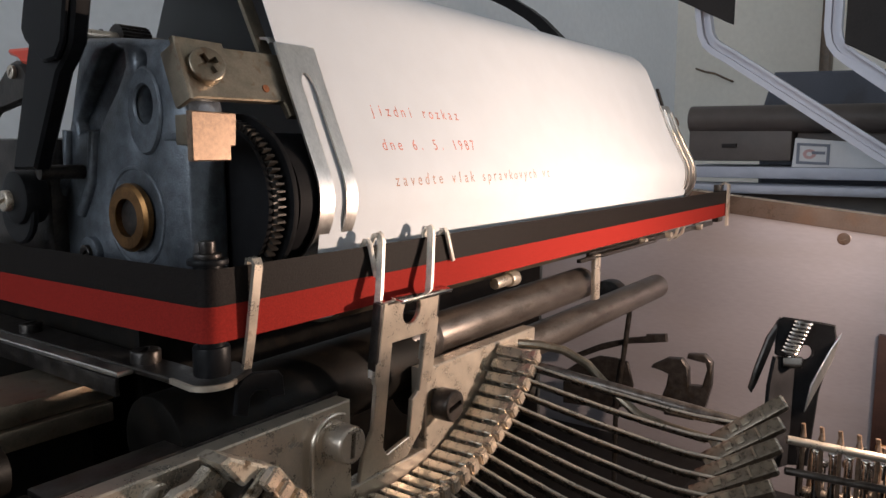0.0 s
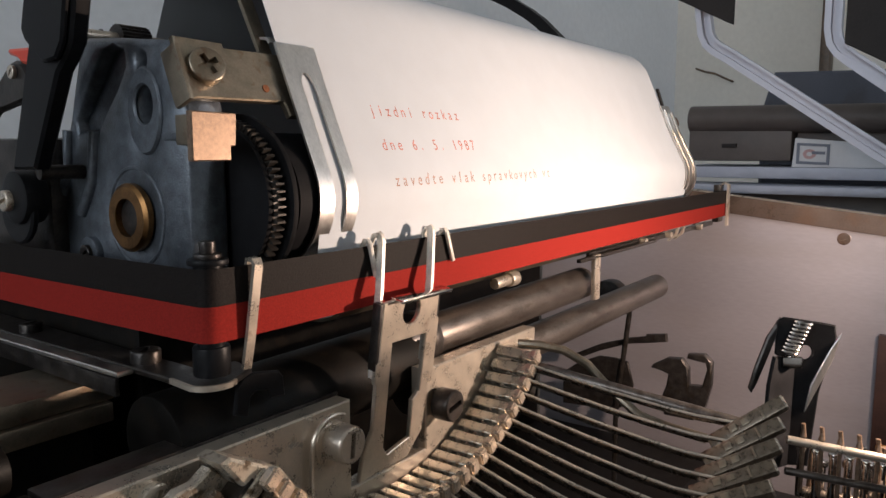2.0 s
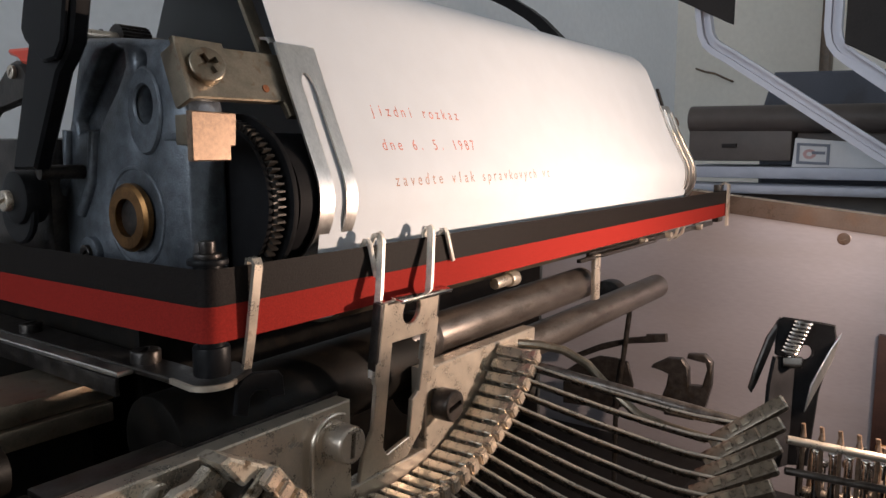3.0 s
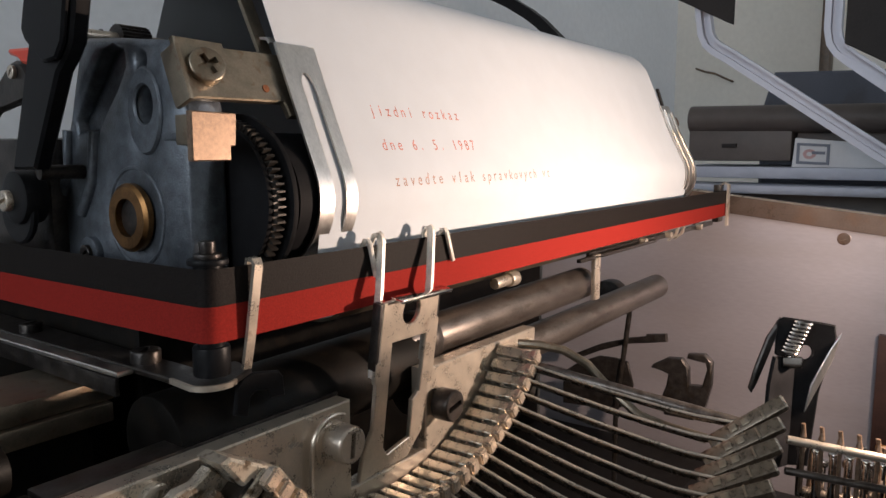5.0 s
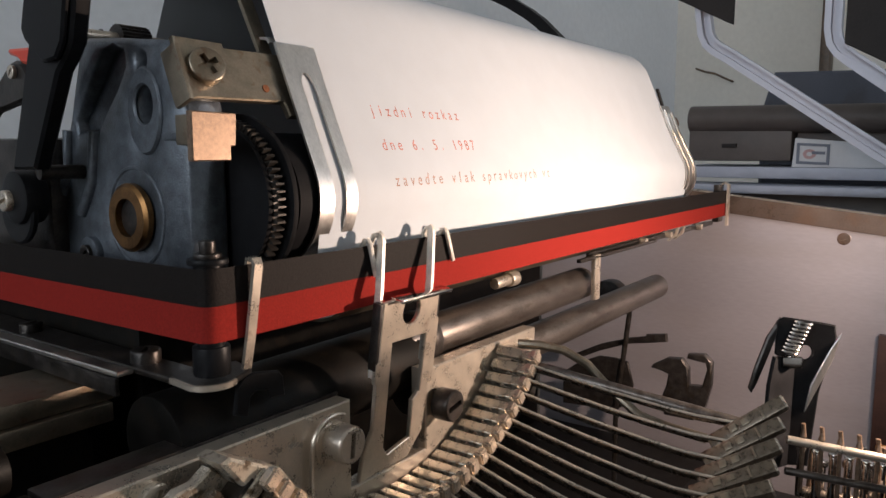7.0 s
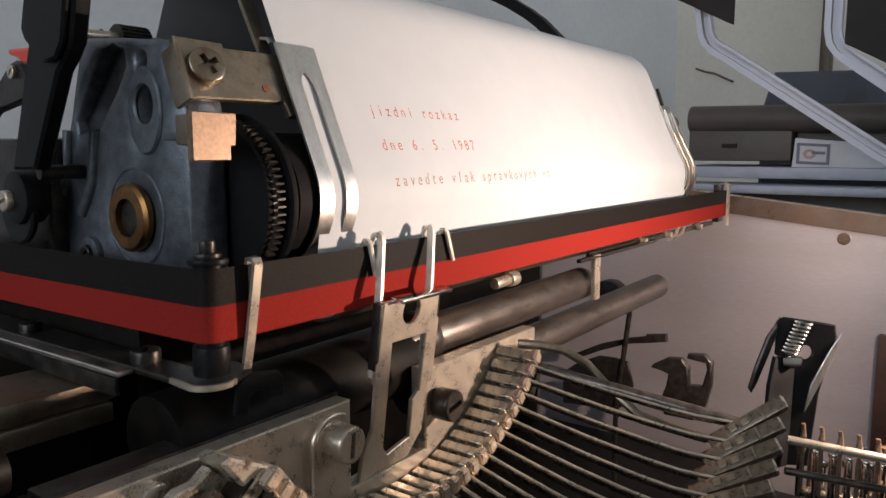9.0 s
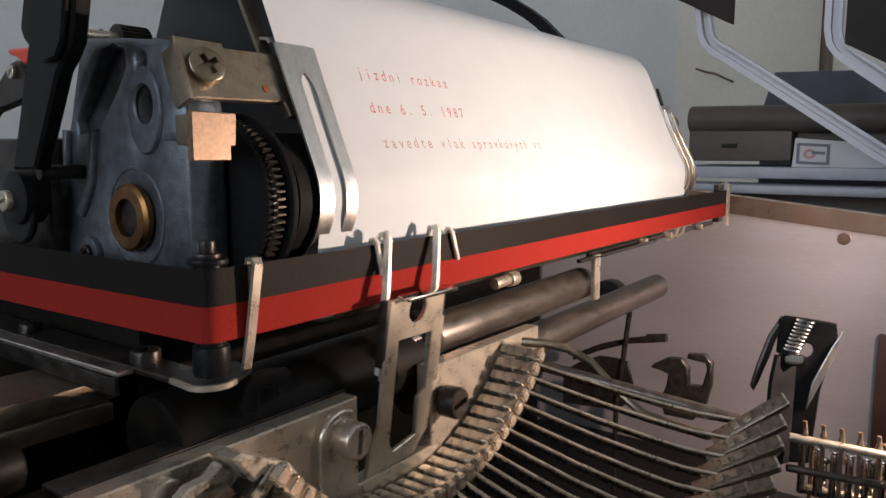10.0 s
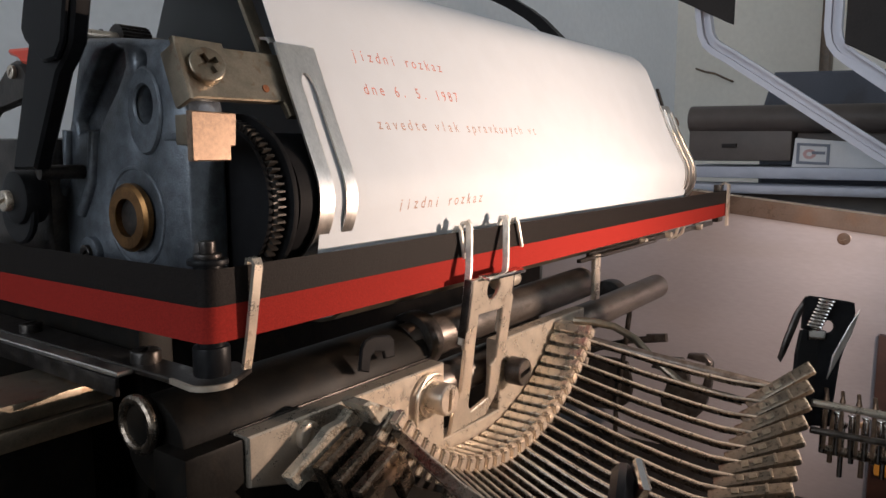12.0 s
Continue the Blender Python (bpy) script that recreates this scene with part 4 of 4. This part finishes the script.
def fork_mesh():
    """Two prongs before the ribbon; each bends over it, passes behind it and comes back as a short hook."""
    bm = bmesh.new()
    for x, top, hook, tip in ((34.8, 38.2, 35.2, 37.2), (51.0, 54.6, 60.7, 63.4)):
        d = 1 if hook > top else -1
        sweep(bm, [(x, -1.5, -14.0), (x, -3.3, 1.0), (x + 0.6, -3.2, 3.6), (top, -1.4, 12.9), (top + 0.1 * d, -1.2, 13.9), (top + 0.2 * d, -0.7, 14.3)], rect(0.8, 1.5), up=(0, 1, 0))
        sweep(bm, [(top + 0.2 * d, -0.9, 14.2), (top + 0.3 * d, 0.3, 13.9), (top + 0.4 * d, 0.85, 12.6), (top + 0.8 * d, 0.95, 10.6),
                   (hook - 0.4 * d, 0.95, 10.6), (hook, 0.85, 12.0), (hook, 0.2, 13.2), (hook, -0.5, 13.4), (hook + (tip - hook) * 0.1, -0.85, 12.7),
                   (tip, -0.8, 6.0)], circle(0.55, 8), up=(0, 1, 0))
    return bm


basket, fork = type_basket()


# ---------------------------------------------------------------- machine housing and the things behind
def housing():
    t = holder("machine_housing", "grey sheet metal housing around the mechanism", "housing")
    part("side_panel", plate(bmesh.new(), [(120, 12), (-140, -8), (-140, -150), (120, -150)], [], "x", 330, 334, 0.5), M_alu_sheet, t, "smooth brushed aluminium side panel")
    bm = bmesh.new()
    sweep(bm, [(331, 120, 14.5), (331, 10, 3.0), (331, -61, -4.4), (331, -140, -12.5)], rect(14, 9))
    part("rim", bm, M_rim, t, "brownish painted rim of the panel")
    bm = bmesh.new()
    sweep(bm, [(327, 120, 18), (327, 10, 6.5), (327, -61, -0.9), (327, -140, -9)], circle(1.6, 10))
    part("rim_edge", bm, M_steel, t)
    screw("rivet", t, (330, -44.4, -11.9), (-1, 0, 0), 3.0, 0.6, M_rim, 0.4)
    screw("rivet", t, (330, 26, -10), (-1, 0, 0), 2.2, 1.2, M_rim, 0.4)
    part("base_pan", box(bmesh.new(), -110, 334, -140, 120, -155, -150, 1), M_dark_steel, t)
    part("back_panel", box(bmesh.new(), -110, 328, 120, 124, -150, 2, 1), M_oily_black, t)
    part("side_panel", box(bmesh.new(), -114, -110, -140, 124, -150, -40, 1), M_dark_steel, t)
    part("front_panel", box(bmesh.new(), -110, 330, -144, -140, -150, -60, 1), M_dark_steel, t)
    # dark brown strip down the panel's near end
    part("corner_strip", box(bmesh.new(), 324, 329, -110, -62.5, -149, -56, 0.6), M_amber, t, "dark amber-brown strip")
    # added tab whose yellow colour stands for an amber glow
    part("amber_glow_tab", box(bmesh.new(), 319, 323.8, -79, -65, -123, -108, 1.5), M_amber_glow, t, "yellow amber tab standing for a glow")
    part("bed_casting", box(bmesh.new(), 60, 320, -10, 112, -149, -132, 2), M_oily_black, t)
    # black tray added so that the space under the typebars stays dark
    part("dark_fill_tray", box(bmesh.new(), -40, 225, -135, -10.5, -149, -100, 2), M_oily_black, t)
    m = holder("lever_linkage", "dark steel levers and links below the carriage", "linkage")
    bm = bmesh.new()
    sweep(bm, [(250, 31, -38), (250, 31, -45), (250, 33, -64), (250, 36, -90), (250, 36, -150)], circle(1.2, 10), up=(0, 1, 0))
    part("rod", bm, M_dark_steel, m)
    part("lever", plate(bmesh.new(), [(60, -69), (45.5, -61.3), (31.6, -56.4), (23.5, -54.4), (23.3, -53.4), (14.1, -51.9), (13.5, -55.5), (23.4, -57.6), (31.5, -59.1), (45.4, -64.6), (60, -72)], [], "x", 251.6, 254, 0.4), M_dark_steel, m, "long thin lever with a thicker end")
    part("lever", plate(bmesh.new(), [(64, -78), (56, -72), (45.4, -66.8), (36.8, -66.4), (31, -67.5), (28, -78), (29, -86), (36, -92), (64, -94)], [], "x", 250, 251.5, 0.4), M_dark_steel, m)
    part("latch", plate(bmesh.new(), [(19, -67.2), (17.8, -65.4), (11.4, -61.4), (5.1, -60.9), (2, -64.7), (1.5, -72.4), (-4.2, -71.8), (-6.0, -64), (-5.2, -61.2), (3, -60.4), (2.4, -58.2), (-4.7, -57.4), (-8.0, -60.4), (-8.2, -70.6), (-5.6, -82), (-1, -88), (12, -88), (14, -81.6), (11.6, -74.4), (10.8, -69), (14.5, -67.8)], [], "x", 247, 251, 0.6), M_dark_steel, m, "dark steel latch with two curved horns")
    part("cam", cyl(bmesh.new(), (244, 40, -37), (252, 40, -37), 8, 28, bevel=0.6), M_dark_steel, m)
    # blocks under the ribbon carrier
    b = holder("bearing_block", "worn steel bearing block under the ribbon carrier", "block")
    part("block", box(bmesh.new(), -40, -0.8, 30, 48, -14.6, -10.8, 0.4), M_brown_steel, b)
    part("block_step", box(bmesh.new(), -42, -1.6, 29, 48, -18.4, -14.8, 0.4), M_brown_steel, b)
    part("base_block", box(bmesh.new(), -60, -4.6, 31, 60, -150, -18.6, 1), M_oily_black, b)
    f = holder("frame_casting", "black cast frame carrying the end plate", "frame")
    part("casting", box(bmesh.new(), 4.6, 12, 30, 100, -60, 3.6, 1), M_oily_black, f)
    part("foot", box(bmesh.new(), 2, 20, 22, 100, -150, -60.2, 1), M_oily_black, f)


housing()


def far_machine():
    t = holder("second_machine", "dark grey machine standing on the desk behind", "machine")
    part("drum_cover", cyl(bmesh.new(), (700, 150, 62), (700, -160, 57), 13, 32, bevel=2), M_box_grey, t)
    part("body", box(bmesh.new(), 695, 800, 52, 150, 20, 54, 3), M_box_grey, t)
    part("body", box(bmesh.new(), 705, 800, -200, 50, 18, 52, 3), M_box_grey, t)
    part("slot", box(bmesh.new(), 692, 696, 102, 116, 33, 37, 0.5), M_dark_glass, t)
    part("rail", box(bmesh.new(), 670, 800, -220, 160, 4, 15, 2), M_frame_alu, t)
    part("rail", box(bmesh.new(), 640, 700, -220, 160, -9, -1, 2), M_frame_alu, t)
    part("body_lower", box(bmesh.new(), 680, 900, -220, 160, -155, -9.5, 4), M_box_grey, t)
    p = holder("name_plate", "white plate with a framed emblem", "plate")
    part("plate", plate(bmesh.new(), [(50, 13), (-32, 9), (-10, 37), (48, 42)], [], "x", 688, 690.5, 0.6), M_white_plate, p)
    part("emblem_frame", plate(bmesh.new(), [(46, 18), (18, 17), (18, 36), (46, 37.5)], [[(43.5, 20.5), (20.5, 19.5), (20.5, 33.8), (43.5, 35)]], "x", 686.6, 688, 0.2), M_print_grey, p)
    part("emblem", plate(bmesh.new(), ellipse(35, 27, 5.5, 4.5, 24), [ellipse(35, 27, 2.6, 2.0, 16)], "x", 687, 688, 0), M_print_red, p)
    part("emblem_bar", plate(bmesh.new(), [(33, 27), (22, 26.6), (22, 29.2), (33, 29.6)], [], "x", 686.8, 687.8, 0), M_print_grey, p)
    c = holder("cabinet", "blue-grey metal cabinet behind the machines", "cabinet")
    part("body", plate(bmesh.new(), [(128, -155), (128, 80), (116, 124), (-260, 112), (-260, -155)], [], "x", 900, 1150, 3), M_box_blue, c)
    # aluminium lid frames with smoked panels
    f = holder("lid_frame", "bent grey aluminium lid frame with a dark panel", "frame", "lid frames")
    bm = bmesh.new()
    pts = [(500, 86, 190), (500, 79.5, 128), (500, 77.5, 116), (500, 74, 109), (500, 68, 104), (500, 60, 99), (500, -43.7, 27), (500, -75, 5)]
    sweep(bm, pts, [(-5.4, -4), (-1.3, -4), (-1.3, 2), (3.0, 2), (3.0, -4), (5.2, -4), (5.2, 4), (-5.4, 4)], up=(1, 0, 0))
    part("frame_bar", bm, M_frame_alu, f)
    part("panel", plate(bmesh.new(), [(100, 143), (62, 122.5), (56.5, 119.8), (56.5, 190), (100, 190)], [], "x", 492, 495, 0.5), M_dark_glass, f, "dark smoked panel with a metal edge")
    g = holder("lid_frame", "bent grey aluminium lid frame with a dark panel", "frame", "lid frames")
    bm = bmesh.new()
    pts = [(500, -7.2, 190), (500, -7.2, 112), (500, -9, 103), (500, -13, 97), (500, -20, 91), (500, -75, 49)]
    sweep(bm, pts, [(-5.4, -4), (-1.3, -4), (-1.3, 2), (3.0, 2), (3.0, -4), (5.2, -4), (5.2, 4), (-5.4, 4)], up=(1, 0, 0))
    part("frame_bar", bm, M_frame_alu, g)
    part("panel", plate(bmesh.new(), [(-15.5, 101), (-90, 58), (-90, 190), (-15.5, 190)], [], "x", 492, 495, 0.5), M_dark_glass, g, "dark smoked panel with a metal edge")
    d = holder("overhead_arm", "dark curved metal arm above the paper", "arm")
    bm = bmesh.new()
    sweep(bm, [(500, 300, 185), (500, 268, 168), (500, 246, 157), (500, 228, 146), (500, 216, 137), (500, 196, 118), (500, 188, 90), (500, 186, -155)], rect(9, 10), up=(1, 0, 0))
    part("arm", bm, M_black_paint, d)
    n = tagged(part("wall_cable", sweep(bmesh.new(), [(1699, 462, 219), (1694, 440, 210), (1692, 415, 204), (1694, 392, 192), (1699, 376, 184)], circle(2.2, 8), up=(1, 0, 0)), M_desk), "short dark cable end fixed to the plaster wall", "cable")
    w = tagged(part("door_post", box(bmesh.new(), 1660, 1700, 176, 196, -900, 1700, 2), M_desk), "dark brown wooden post on the wall", "trim", kind="structure")
    s = holder("desk_roll", "small yellowish roll behind the lever", "roll")
    part("roll", cyl(bmesh.new(), (141, 155, 66), (141, 190, 66), 14, 28, bevel=2), M_brass, s)
    part("stand", cyl(bmesh.new(), (141, 172, -155), (141, 172, 54), 5, 16), M_dark_steel, s)
    l = holder("work_lamp", "small black work lamp before the machine", "lamp")
    x, y, z = (c * 1000 for c in LAMP)
    part("shade", cyl(bmesh.new(), (x + 10, y - 46, z - 3), (x + 3, y - 12, z), 10, 28, r2=20), M_black_paint, l)
    part("stem", cyl(bmesh.new(), (x + 10, y - 46, z - 3), (x + 10, y - 60, -155), 3, 14), M_black_paint, l)


far_machine()


# ---------------------------------------------------------------- what moves
STROKES = [5.9 + 0.15 * k for k in range(41)]
LINE = 4.23


def feed(t):
    """Length of paper fed until t: single line steps."""
    return LINE * sum(min(max((t - a) / 0.1, 0), 1) for a in (9.15, 9.45, 11.86))


def motions():
    def stroke_rows(low, high):
        rows = {0.0: low}
        for s in STROKES:
            # strokes keep clear of the half seconds
            beat = round(s * 2) / 2
            f = math.ceil(s * FPS - 0.01) if s > beat else math.floor(s * FPS + 0.01)
            rows.setdefault((f - 2) / FPS, low)
            rows[(f - 1) / FPS] = low.lerp(high, 0.22)
            rows[f / FPS] = high
            rows[(f + 1) / FPS] = low.lerp(high, 0.16)
            rows.setdefault((f + 2) / FPS, low)
        rows[12.0] = low
        return sorted(((t, m) for t, m in rows.items() if t <= 12.0), key=lambda r: r[0])
    up = pose(0, 0, 0.0128, -4.3, 0.6, 0)
    walk(carrier, stroke_rows(pose(0, 0, 0), up))
    walk(fork, stroke_rows(pose(0, 0, 0), pose(0, -0.0016, 0.0128)))
    walk(basket, [(t, pose(x * MM, 0, 0)) for t, x in
                  ((0.0, 0), (9.85, 0), (9.95, 0.9), (10.0, 2.0), (10.25, 5.4), (10.5, 9.2), (10.75, 12.8), (11.0, 16.6), (11.25, 21.2), (11.5, 25.7), (11.75, 30.3), (11.85, 31.0), (12.0, 31.0))])
    times = [0.0, 9.1, 9.15, 9.2, 9.25, 9.4, 9.45, 9.5, 9.55, 11.8, 11.86, 11.92, 11.96, 12.0]
    for ob, x, s in text_lines:
        walk(ob, [(t, text_pose(x, s + feed(t))) for t in times])
    for ob, x, k in new_letters:
        struck = 9.95 + 0.148 * k
        inside = pose(0, 0, -0.0006)
        rest = text_pose(x, PRINT_S)
        rows = [(0.0, rest @ inside), (struck - 0.04, rest @ inside), (struck, rest)]
        rows += [(t, text_pose(x, PRINT_S + feed(t) - feed(11.8))) for t in (11.86, 11.92, 11.96, 12.0) if t > struck + 0.04]
        walk(ob, rows)


motions()
